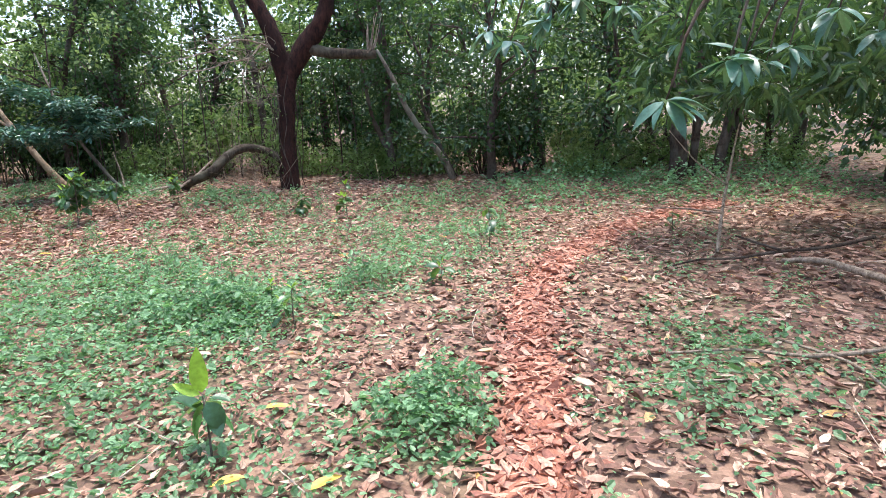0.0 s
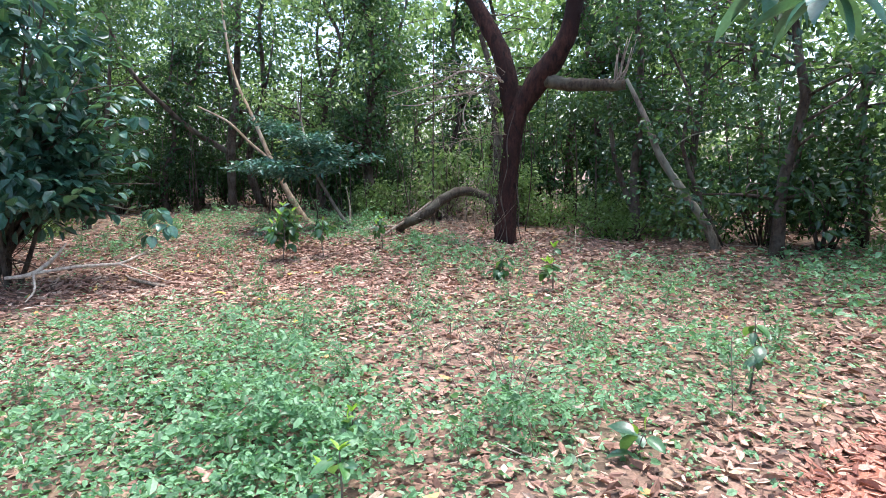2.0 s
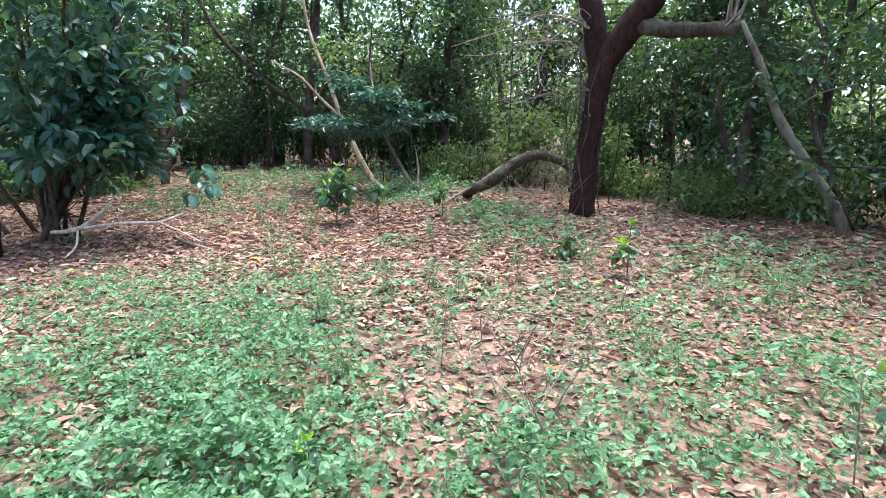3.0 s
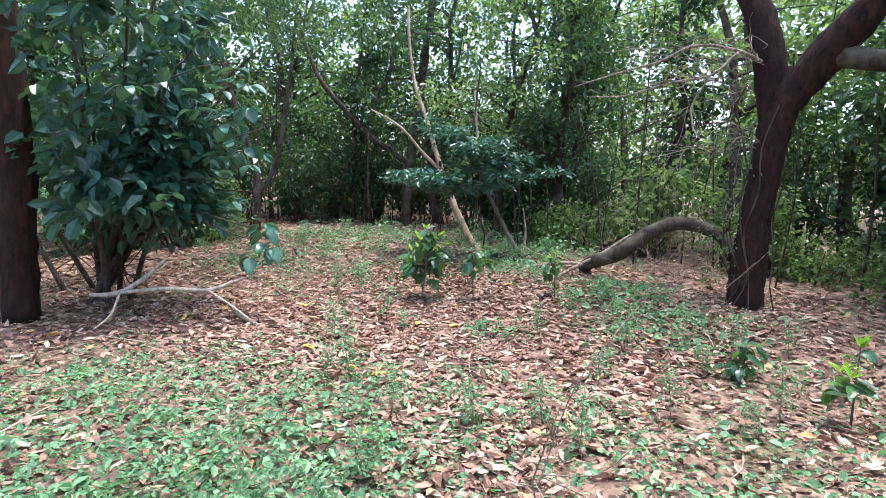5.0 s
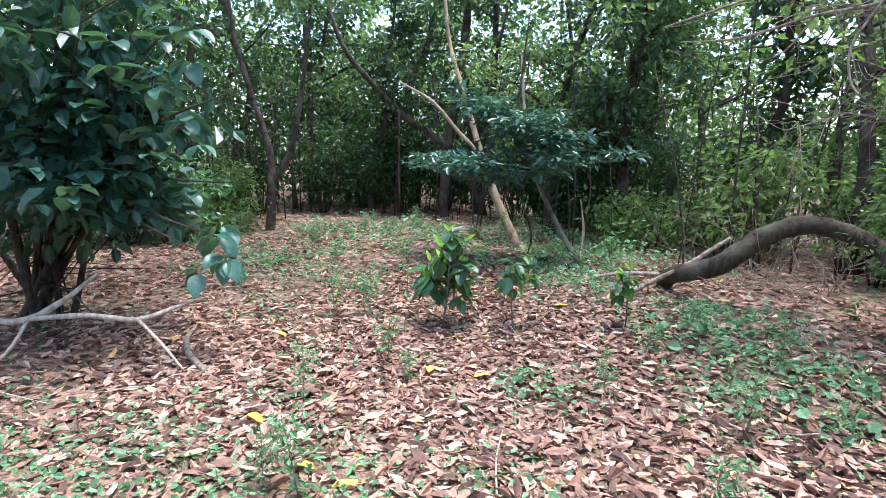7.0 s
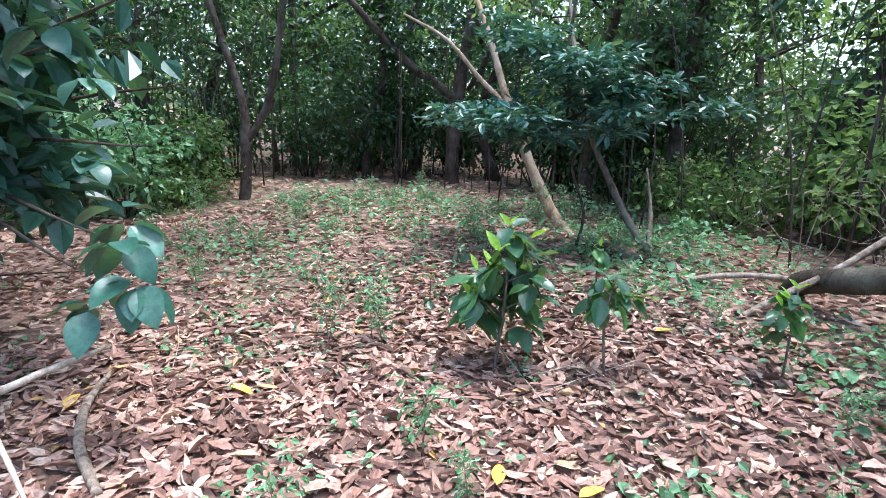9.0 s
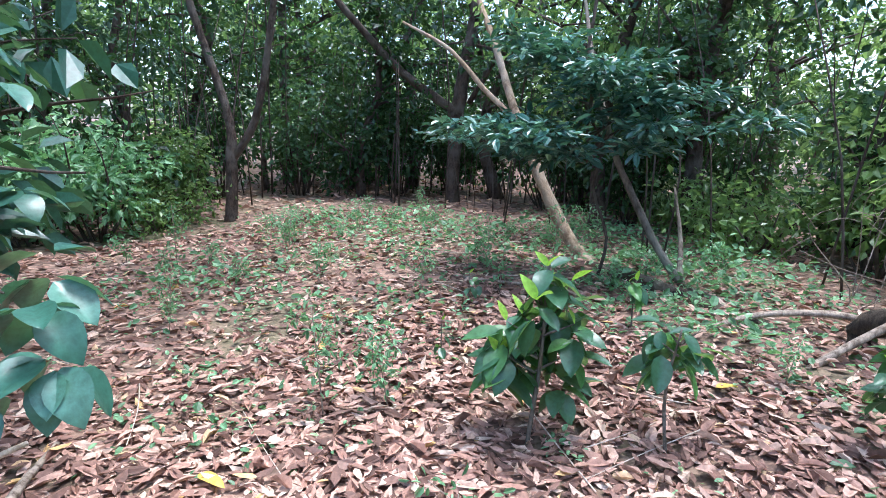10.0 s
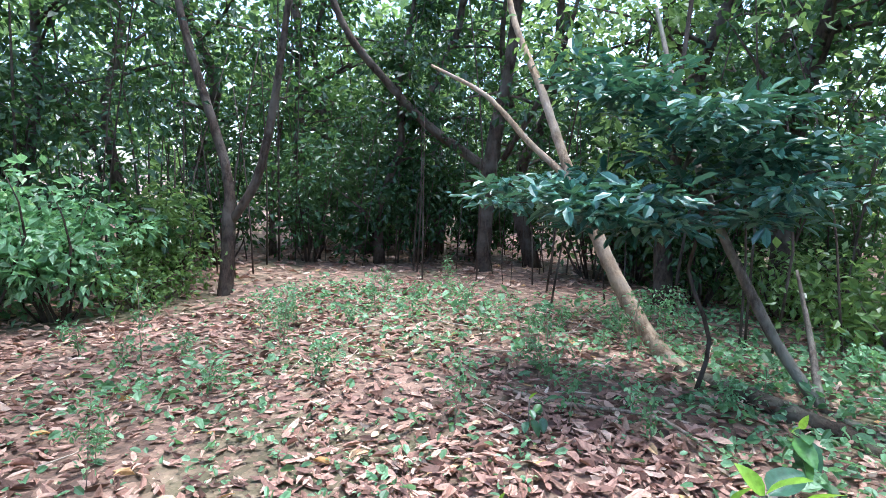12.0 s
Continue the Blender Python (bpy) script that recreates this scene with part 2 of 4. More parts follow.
# one broad leaf blade as a mesh of its own, in a few bends
def blade(length, width, droop, fold, mat):
    rows, cross = 6, 4
    v, f = [], []
    for i in range(rows + 1):
        s = i / rows
        w = width * 0.5 * max(0.03, math.sin(math.pi * min(1, s ** 0.8)) ** 0.75) if i < rows else width * 0.01
        for j in range(cross + 1):
            c = (j / cross - 0.5) * 2
            v.append((length * (s - 0.12 * droop * s * s), c * w, fold * abs(c) * w - droop * length * s * s * 0.45 + 0.012 * length * math.sin(9 * s) * c))
    for i in range(rows):
        for j in range(cross):
            a = i * (cross + 1) + j
            f += [(a, a + cross + 1, a + cross + 2), (a, a + cross + 2, a + 1)]
    return mesh_of("leaf", v, f, mat, True)


def leaf_pose(p, d, up, size):
    d = Vector(d).normalized()
    s = Vector(up).cross(d)
    s = s.normalized() if s.length > 1e-3 else Vector((1, 0, 0))
    n = d.cross(s)
    m = Matrix((d, s, n)).transposed().to_4x4()
    return Matrix.Translation(Vector(p)) @ m @ Matrix.Scale(size, 4)


# ---- ground: one sheet to the horizon ----
def ground_sheet():
    core_x, core_y = np.arange(-16, 9.01, 0.2), np.arange(-4, 19.01, 0.2)
    far = np.array([22, 30, 45, 80, 160, 400, 900.0])
    xs = np.concatenate([-(far[::-1]) - 4, core_x, far])
    ys = np.concatenate([-far[::-1], core_y, far + 4])
    gx, gy = np.meshgrid(xs, ys, indexing="ij")
    gz = ground_z(gx, gy)
    gz += np.array([[0.012 * noise.noise((x * 2.2, y * 2.2, 0)) if abs(x) < 20 and abs(y) < 20 else 0 for y in ys] for x in xs])
    v = np.stack([gx, gy, gz], -1).reshape(-1, 3)
    i, j = np.meshgrid(np.arange(len(xs) - 1), np.arange(len(ys) - 1), indexing="ij")
    n = len(ys)
    f = np.stack([i * n + j, (i + 1) * n + j, (i + 1) * n + j + 1, i * n + j + 1], -1).reshape(-1, 4)
    return tagged(new("ground", mesh_of("ground", v, f, M_ground, True)), "brown forest soil under rotting leaf crumbs", "ground", kind="structure")


ground_sheet()
TRAIL = spline([(0.0, -6, 0), (0.2, 0.5, 0), (0.35, 2.1, 0), (0.43, 2.6, 0), (0.54, 3.4, 0), (0.66, 4.2, 0), (0.96, 5.25, 0), (1.42, 6.05, 0), (1.95, 6.8, 0), (2.62, 7.5, 0), (3.4, 8.1, 0), (4.4, 8.7, 0)], 0.07)


def trail_strip():
    p = TRAIL[:, :2]
    t = unit(np.gradient(p, axis=0))
    nrm = np.stack([-t[:, 1], t[:, 0]], 1)
    v, cols = [], 9
    for k, (q, n) in enumerate(zip(p, nrm)):
        for j in range(cols):
            c = (j / (cols - 1) - 0.5) * 2
            half = 0.17 - 0.09 * max(0.0, (q[1] - 6.5) / 2.2) + 0.05 * noise.noise((k * 0.11, 3.0 if c > 0 else 8.0, 0)) + 0.025 * noise.noise((k * 0.5, 5.0 if c > 0 else 1.0, 2))
            x, y = q + n * c * half
            v.append((x, y, ground_z(x, y) + 0.022 - 0.03 * abs(c) ** 3 + 0.008 * noise.noise((x * 9, y * 9, 1))))
    n = len(p)
    f = [(i * cols + j, i * cols + j + 1, (i + 1) * cols + j + 1, (i + 1) * cols + j) for i in range(n - 1) for j in range(cols - 1)]
    return tagged(new("trail", mesh_of("trail", v, f, M_trail, True)), "narrow trodden footpath of bare red earth", "path", kind="structure")


trail_strip()


def trail_distance(x, y):
    p = TRAIL[::3, :2]
    return np.sqrt(((np.stack([x, y], 1)[:, None] - p[None]) ** 2).sum(-1)).min(1)


# ---- where herbs grow: x, y, radius, thickness, height ----
PATCHES = [(-0.1, 2.75, 0.34, 3.6, 0.36), (-1.75, 4.4, 0.45, 2.4, 0.4), (-0.75, 5.3, 0.35, 1.6, 0.25), (-1.7, 4.5, 0.8, 1.0, 0.36), (-2.5, 4.8, 1.0, 0.9, 0.22), (-3.4, 5.4, 1.0, 0.75, 0.18), (-1.9, 2.9, 1.0, 0.6, 0.1), (-3.2, 3.8, 1.2, 0.8, 0.2),
           (-0.3, 5.9, 0.7, 0.75, 0.25), (0.3, 7.1, 0.8, 0.6, 0.25), (-1.0, 7.6, 1.0, 0.35, 0.12), (-3.6, 6.6, 1.0, 0.45, 0.1), (-5.0, 5.4, 1.0, 0.5, 0.1), (-2.3, 7.4, 0.5, 0.4, 0.12),
           (1.4, 2.9, 0.5, 0.6, 0.1), (1.9, 3.5, 0.45, 0.7, 0.15), (2.6, 2.8, 0.4, 0.6, 0.18), (-4.3, 8.6, 0.35, 0.5, 0.2), (-0.9, 1.9, 0.8, 0.5, 0.1), (-0.4, 9.4, 1.0, 0.45, 0.25), (1.6, 9.6, 1.2, 0.5, 0.3),
           (-3.2, 9.7, 0.7, 0.6, 0.15), (-4.0, 10.3, 0.6, 0.8, 0.2), (-6.3, 11.0, 0.8, 0.35, 0.13), (-5.6, 10.6, 0.6, 0.35, 0.13), (-6.9, 11.9, 0.7, 0.4, 0.2), (-6.9, 7.9, 0.5, 0.25, 0.2), (-9.2, 8.6, 0.9, 0.3, 0.3), (-9.0, 11.0, 1.2, 0.3, 0.3), (-8.0, 12.6, 1.2, 0.35, 0.3), (-10.6, 10.6, 1.0, 0.3, 0.25),
           (-6.3, 12.2, 1.0, 0.4, 0.25), (-7.4, 9.5, 0.6, 0.15, 0.2), (4.2, 9.8, 1.1, 0.8, 0.4), (6.0, 9.8, 1.2, 0.7, 0.4), (2.6, 10.6, 1.2, 0.6, 0.4)]


def greenness(x, y):
    g = np.zeros(len(x))
    for a, b, r, d, h in PATCHES:
        g = np.maximum(g, min(d, 1.0) * np.exp(-((x - a) ** 2 + (y - b) ** 2) / (r * r)))
    return g


# ---- fallen leaves ----
def litter(name, n, box, keep, mat, label, size=(0.05, 0.135), shape=T_CURL):
    x, y = rng.uniform(box[0], box[1], n), rng.uniform(box[2], box[3], n)
    ok = keep(x, y)
    x, y = x[ok], y[ok]
    n = len(x)
    ang = rng.uniform(0, 2 * np.pi, n)
    tilt = rng.normal(0, 0.14, n)
    along = np.stack([np.cos(ang), np.sin(ang), tilt], 1)
    up = np.stack([rng.normal(0, 0.3, n), rng.normal(0, 0.3, n), np.where(rng.random(n) < 0.5, 1.0, -1.0)], 1)
    length = rng.uniform(size[0], size[1], n)
    width = length * rng.uniform(0.3, 0.45, n)
    z = ground_z(x, y) + 0.012 + rng.random(n) ** 2 * 0.03 + np.abs(tilt) * 0.02
    me = leaves_mesh(name, np.stack([x, y, z], 1), along, up, length, width, mat, shape, rng.normal(0.6, 0.7, n))
    return tagged(new(name, me), label, "fallen leaves", kind="stuff")


def keep_litter(x, y):
    chance = 1 - 0.62 * greenness(x, y)
    chance *= np.where(trail_distance(x, y) < 0.2, 0.07, 1.0)
    clump = np.array([noise.noise((a * 0.9, b * 0.9, 4)) for a, b in zip(x, y)])
    thin = np.where((y < 7.2) & (x > -5) & (x < 0.2), 0.88, 1.0)
    return rng.random(len(x)) < chance * np.clip(0.85 + 0.6 * clump, 0.2, 1) * thin


litter("leaf_litter", 57000, (-11.5, 5.8, 1.4, 12.2), keep_litter, M_litter, "thick bed of curled tan and pink-brown dead leaves")
litter("leaf_litter", 15000, (-7.6, -2.4, 6.2, 10.4), keep_litter, M_litter, "dry tan fallen leaves lying on the soil")
litter("leaf_litter", 17000, (-16, 9, 1.0, 17), lambda x, y: (y > 12) | (x < -11) | (x > 5.7), M_litter, "dead brown leaves under the trees", (0.09, 0.17), T_DIAMOND)
litter("trail_litter", 42000, (-0.2, 5.0, 1.2, 9.0), lambda x, y: trail_distance(x, y) < 0.2 + 0.12 * rng.random(len(x)) ** 2, M_redleaf, "red-dusted broken leaves trodden into the path", (0.05, 0.12))
litter("leaf_crumbs", 25000, (-9.5, 3.2, 1.4, 10.5), keep_litter, M_litter, "small crumbled pieces of dead leaves", (0.025, 0.06), T_DIAMOND)


# ---- herbs and creeping ground cover ----
def herb_patch(a, b, r, dens, h):
    n = int(3700 * dens * r * r * (1.0 if b < 8 else 0.7))
    x, y = rng.normal(a, r * 0.62, n), rng.normal(b, r * 0.62, n)
    ok = trail_distance(x, y) > 0.2
    x, y = x[ok], y[ok]
    n = len(x)
    bumpy = np.array([0.5 + 1.5 * noise.noise((p * 2.9, q * 2.9, 9)) for p, q in zip(x, y)])
    edge = np.exp(-((x - a) ** 2 + (y - b) ** 2) / (1.2 * r * r))
    z = ground_z(x, y) + 0.02 + 1.25 * h * np.clip(bumpy, 0.04, 1.6) * edge * rng.random(n) ** 0.6
    ang = rng.uniform(0, 2 * np.pi, n)
    along = np.stack([np.cos(ang), np.sin(ang), rng.normal(-0.1, 0.45, n)], 1)
    up = np.stack([rng.normal(0, 0.6, n), rng.normal(0, 0.6, n), np.ones(n)], 1)
    length = rng.uniform(0.017, 0.05, n) * np.where(rng.random(n) < 0.2, 1.6, 1.0) * (1 + 0.3 * (b > 8))
    return np.stack([x, y, z], 1), along, up, length


def herb_field(name, rows, label):
    got = [herb_patch(*r) for r in rows]
    pos, along, up, length = (np.concatenate([g[k] for g in got]) for k in range(4))
    me = leaves_mesh(name, pos, along, up, length, length * rng.uniform(0.55, 0.8, len(length)), M_herb, T_ROUND)
    return tagged(new(name, me), label, "herbs", kind="stuff")


herb_field("herb_cover", PATCHES, "low leafy green herbs growing through the fallen leaves")


def creepers():
    """Sparse sprigs everywhere on the clearing floor."""
    n = 2300
    x, y = rng.uniform(-11, 3.5, n), rng.uniform(1.5, 12.5, n)
    cl = np.array([noise.noise((p * 0.7, q * 0.7, 2)) for p, q in zip(x, y)])
    ok = (rng.random(n) < np.where((y < 7.3) & (x > -5.5), 0.95, 0.16 + 0.5 * np.clip(cl, 0, 1))) & (trail_distance(x, y) > 0.22)
    x, y = x[ok], y[ok]
    per = 11
    X, Y = np.repeat(x, per), np.repeat(y, per)
    n = len(X)
    rad = np.repeat(rng.uniform(0.05, 0.16, len(x)), per)
    ang = rng.uniform(0, 2 * np.pi, n)
    rr = rad * np.sqrt(rng.random(n))
    px, py = X + rr * np.cos(ang), Y + rr * np.sin(ang)
    z = ground_z(px, py) + 0.02 + np.repeat(rng.uniform(0.02, 0.12, len(x)), per) * rng.random(n)
    along = np.stack([np.cos(ang), np.sin(ang), rng.normal(0.1, 0.3, n)], 1)
    up = np.stack([rng.normal(0, 0.3, n), rng.normal(0, 0.3, n), np.ones(n)], 1)
    length = rng.uniform(0.018, 0.05, n)
    me = leaves_mesh("creeping_sprigs", np.stack([px, py, z], 1), along, up, length, length * 0.6, M_herb, T_ROUND)
    return tagged(new("creeping_sprigs", me), "tiny green seedlings and creeping sprigs among litter", "herbs", kind="stuff")


creepers()


# ---- trees of the wood around the clearing ----
def crown_points(centers, radius, per):
    n = len(centers) * per
    c = np.repeat(centers, per, 0)
    off = unit(rng.standard_normal((n, 3))) * (rng.random((n, 1)) ** 0.5) * radius
    off[:, 2] *= 0.6
    return c + off, off


def foliage(name, centers, radius, per, size, mat, shape=T_DIAMOND, droop=0.35, wide=(0.38, 0.55)):
    pos, off = crown_points(np.asarray(centers, float), radius, per)
    n = len(pos)
    along = unit(off) + rng.normal(0, 0.5, (n, 3))
    along[:, 2] -= droop
    up = rng.normal(0, 0.65, (n, 3)) + np.array([0, 0, 1.0])
    length = rng.uniform(size[0], size[1], n)
    return leaves_mesh(name, pos, along, up, length, length * rng.uniform(*wide, n), mat, shape)


def wood_tree(seed, height, base, spread, r, boughs, per, mat, bark, size=(0.09, 0.17), label="", lean=0.0, clump=0.5):
    """A tree with a bent trunk, boughs that fork, and leaves in clumps round the twig ends."""
    loc = np.random.default_rng(seed)
    top = np.array([loc.normal(0, 0.4) + lean, loc.normal(0, 0.4), height])
    n = 6
    trunk = []
    for i in range(n + 1):
        s = i / n
        trunk.append((*(top * s + np.array([loc.normal(0, 0.16), loc.normal(0, 0.16), 0]) * (i > 0) * height / 6), r * (1 - 0.8 * s) * (1.35 if i == 0 else 1)))
    trunk[0] = (0, 0, -0.12, r * 1.4)
    line = spline(trunk, 0.3)
    boles, limbs, ends = [trunk], [], []
    for b in range(boughs):
        s = base / height + (1 - base / height) * ((b + loc.random()) / boughs) ** 1.25
        k = line[min(len(line) - 1, int(s * (len(line) - 1)))]
        a = loc.uniform(0, 2 * np.pi)
        reach = spread * (1.05 - 0.55 * abs(s - 0.45)) * loc.uniform(0.55, 1.1)
        d = np.array([math.cos(a), math.sin(a), loc.uniform(-0.1, 0.55)])
        p0 = k[:3]
        p1 = p0 + d * reach * 0.5 + np.array([0, 0, 0.1])
        p2 = p0 + d * reach + loc.normal(0, 0.2, 3)
        rb = max(0.012, k[3] * 0.5)
        limbs.append([(*p0, rb), (*p1, rb * 0.65), (*p2, 0.006)])
        ends += [p2, p1 * 0.4 + p2 * 0.6 + loc.normal(0, 0.15, 3)]
        for _ in range(2):
            e = p1 + loc.normal(0, 0.42, 3) * reach * 0.6
            limbs.append([(*p1, rb * 0.5), (*(p1 * 0.5 + e * 0.5 + loc.normal(0, 0.06, 3)), rb * 0.3), (*e, 0.005)])
            ends.append(e)
    tree = holder("tree", 0, 0, 0, label, "tree", "trees of the wood")
    part("trunk", limbs_mesh("trunk", boles, bark, 8, 0.07, 0.4), tree)
    part("branches", limbs_mesh("branches", limbs, bark, 3, 0.05, 0.9), tree, kind="stuff")
    part("foliage", foliage("foliage", ends, clump, per, size, mat, wide=(0.5, 0.68)), tree, kind="stuff")
    return tree


def bush(seed, height, spread, stems, per, mat, size=(0.075, 0.14), label="", category="bush"):
    loc = np.random.default_rng(seed)
    lines, ends = [], []
    for s in range(stems):
        a, q = loc.uniform(0, 2 * np.pi), loc.uniform(0.2, 1.0)
        e = np.array([math.cos(a) * spread * q, math.sin(a) * spread * q, height * loc.uniform(0.55, 1.0)])
        b = np.array([math.cos(a) * 0.12 * q, math.sin(a) * 0.12 * q, -0.08])
        m = b * 0.5 + e * 0.5 + loc.normal(0, 0.1, 3)
        lines.append([(*b, 0.018), (*m, 0.012), (*e, 0.004)])
        for u in (0.45, 0.65, 0.85, 1.0):
            ends.append(b * (1 - u) + e * u + loc.normal(0, 0.16, 3))
    ob = holder(category.replace(" ", "_"), 0, 0, 0, label, category, "bushes under the trees")
    part("stems", limbs_mesh("stems", lines, M_bark, 4, 0.05, 0.5), ob, kind="stuff")
    part("foliage", foliage("foliage", ends, 0.34, per, size, mat, wide=(0.5, 0.68)), ob, kind="stuff")
    return ob


def put(ob, first, x, y, turn, size=1.0):
    m = pose(x, y, float(ground_z(x, y)), 0, 0, turn) @ Matrix.Scale(size, 4)
    if first:
        ob.matrix_basis = m
        return ob
    c = copy_thing(ob, pose(x, y, float(ground_z(x, y)), 0, 0, turn))
    c.scale = (size, size, size)
    return c


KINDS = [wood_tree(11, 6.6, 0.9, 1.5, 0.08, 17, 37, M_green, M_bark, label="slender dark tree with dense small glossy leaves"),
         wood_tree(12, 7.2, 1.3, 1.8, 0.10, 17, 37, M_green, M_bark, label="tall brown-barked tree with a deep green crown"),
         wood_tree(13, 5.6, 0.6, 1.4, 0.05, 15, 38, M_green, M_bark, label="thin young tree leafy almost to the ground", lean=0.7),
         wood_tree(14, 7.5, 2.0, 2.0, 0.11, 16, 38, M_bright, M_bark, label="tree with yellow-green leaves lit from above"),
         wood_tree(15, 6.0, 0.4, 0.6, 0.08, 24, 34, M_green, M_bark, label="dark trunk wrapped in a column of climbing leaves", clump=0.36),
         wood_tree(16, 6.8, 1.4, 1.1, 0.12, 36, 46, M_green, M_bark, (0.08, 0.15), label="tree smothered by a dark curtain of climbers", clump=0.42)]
used = set()
# kind, x, y, size
# trees with y below 0 are unseen, added to block light from behind
TREES = [(1, -1.5, 15.2, 1.0), (0, 1.0, 10.95, 0.95), (2, 0.35, 11.6, 0.85), (1, -11.4, 14.6, 1.0), (4, -12.9, 12.6, 1.0), (5, -7.6, 14.3, 1.05), (4, -6.0, 15.0, 1.1), (5, -14.2, 6.9, 1.1), (5, -12.6, 4.8, 1.0),
         (3, -4.2, 14.2, 1.0), (3, -5.2, 16.8, 1.0), (1, 2.2, 12.6, 1.0), (2, 3.0, 12.0, 1.0), (0, 7.4, 13.0, 1.05), (1, 8.0, 8.6, 1.0), (0, 6.9, 6.2, 1.1), (1, 7.0, 11.5, 1.0), (3, 5.5, 15.0, 1.0),
         (0, -0.2, 13.6, 1.0), (0, 3.7, 12.9, 1.0), (1, 6.1, 12.2, 1.0), (0, 7.6, 9.6, 1.0), (1, 5.2, 13.4, 1.0), (0, -1.2, 14.0, 0.95), (4, -8.4, 16.8, 1.1), (4, -2.2, 14.9, 1.0), (3, 0.8, 16.0, 1.0), (3, -3.0, 16.4, 1.0), (3, -8.6, 13.6, 0.8), (0, -8.6, 16.0, 1.05), (0, -10.0, 16.0, 1.0), (3, -8.0, 17.6, 1.0), (1, -10.2, 17.0, 1.0), (2, -14.2, 11.4, 1.0), (0, -14.2, 9.2, 1.0), (3, -15.5, 12.5, 1.1),
         (1, -13.6, 16.0, 1.0), (2, -14.6, 6.6, 1.0), (1, -12.6, 3.4, 1.0), (0, -11.0, 0.0, 1.0), (0, -14.8, 8.2, 1.1), (1, -15.2, 10.6, 1.1), (1, 6.0, -1.5, 1.0),
         (0, 2.5, -4.0, 1.2), (1, -2.5, -4.4, 1.3), (1, -5.6, -3.4, 1.3), (1, 5.6, -3.6, 1.2), (1, -13.8, 14.4, 1.1), (0, -15.6, 12.9, 1.1)]
for k, x, y, s in TREES:
    put(KINDS[k], k not in used, x, y, rng.uniform(0, 360), s * rng.uniform(0.92, 1.08))
    used.add(k)

BUSHES = [bush(21, 1.9, 0.9, 11, 38, M_green, label="dense dark bush of small pointed leaves"),
          bush(22, 1.4, 0.8, 10, 42, M_bright, label="sunlit yellow-green undergrowth bush"),
          bush(23, 2.6, 0.8, 12, 36, M_green, label="upright thicket of thin leafy stems"),
          bush(24, 0.6, 0.95, 14, 24, M_bright, (0.06, 0.11), label="low bright green undergrowth clump"),
          bush(25, 1.5, 0.8, 11, 34, M_herb, (0.08, 0.15), label="pale green leafy bush at the wood's edge")]
used = set()
SPOTS = [(3, -6.6, 13.9), (1, -5.4, 13.5), (1, -4.0, 13.5), (3, -2.6, 13.4), (3, -1.4, 13.4), (3, 0.0, 12.6), (2, 0.9, 12.0), (0, 1.7, 11.6), (3, 2.7, 11.3), (3, 3.4, 11.6), (3, 4.4, 12.0), (3, 5.6, 11.9), (3, 6.6, 11.2),
         (0, 7.4, 8.2), (2, 7.8, 7.0), (0, 7.2, 5.0), (0, -8.6, 14.2), (0, -9.4, 14.9), (1, -10.4, 15.6), (2, -11.0, 15.8), (0, -12.6, 14.4), (2, -13.8, 13.0), (0, -13.5, 11.6), (2, -14.0, 10.4), (1, -13.0, 9.0),
         (4, -12.2, 6.6), (0, -10.6, 5.2), (2, -10.4, 3.2), (4, -11.9, 8.2), (4, -12.8, 7.4), (0, -13.0, 14.9), (2, -9.2, 15.4), (3, -7.3, 14.4), (0, -11.9, 15.0), (0, -12.5, 13.2), (2, -10.2, 14.6), (3, -8.6, 14.9), (0, -7.4, 15.6), (3, -2.0, 14.4), (3, -0.8, 14.8), (1, 1.6, 14.0), (1, 3.6, 14.2), (2, -3.4, 14.8), (0, -9.9, 16.2), (1, -15.0, 14.2),
         (3, -12.4, 9.0), (4, -12.2, 7.6), (3, -1.2, 12.0), (2, -9.4, 1.6), (0, 8.0, 4.0), (3, -5.8, 15.4), (1, -4.6, 15.2)]
for k, x, y in SPOTS:
    put(BUSHES[k], k not in used, x + rng.normal(0, 0.12), y + rng.normal(0, 0.12), rng.uniform(0, 360), rng.uniform(0.85, 1.15))
    used.add(k)


def far_woods(n, near, far, low, high, mat, size, hole, label, arc=(-0.3, 3.7), per=36):
    a, d = rng.uniform(arc[0], arc[1], n), rng.uniform(near, far, n)
    c = np.stack([-4 + d * np.cos(a), 6 + d * np.sin(a), low + (high - low) * rng.random(n) ** 1.2], 1)
    c = c[np.array([noise.noise((q[0] * 0.17, q[1] * 0.17, q[2] * 0.35)) for q in c]) > hole]
    me = foliage("far_woods", c, 1.0, per, size, mat, wide=(0.45, 0.65))
    return tagged(new("far_woods", me), label, "woods", kind="stuff")


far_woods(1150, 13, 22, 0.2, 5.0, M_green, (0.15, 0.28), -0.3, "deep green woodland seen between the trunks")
far_woods(1500, 15, 26, 1.2, 9.0, M_bright, (0.2, 0.36), -0.14, "sunlit yellow-green crowns of the farther trees", (0.7, 3.4))
far_woods(1100, 25, 31, 0.3, 9.5, M_bright, (0.45, 0.8), 0.0, "hazy green crowns closing the view", (0.5, 3.6), 22)



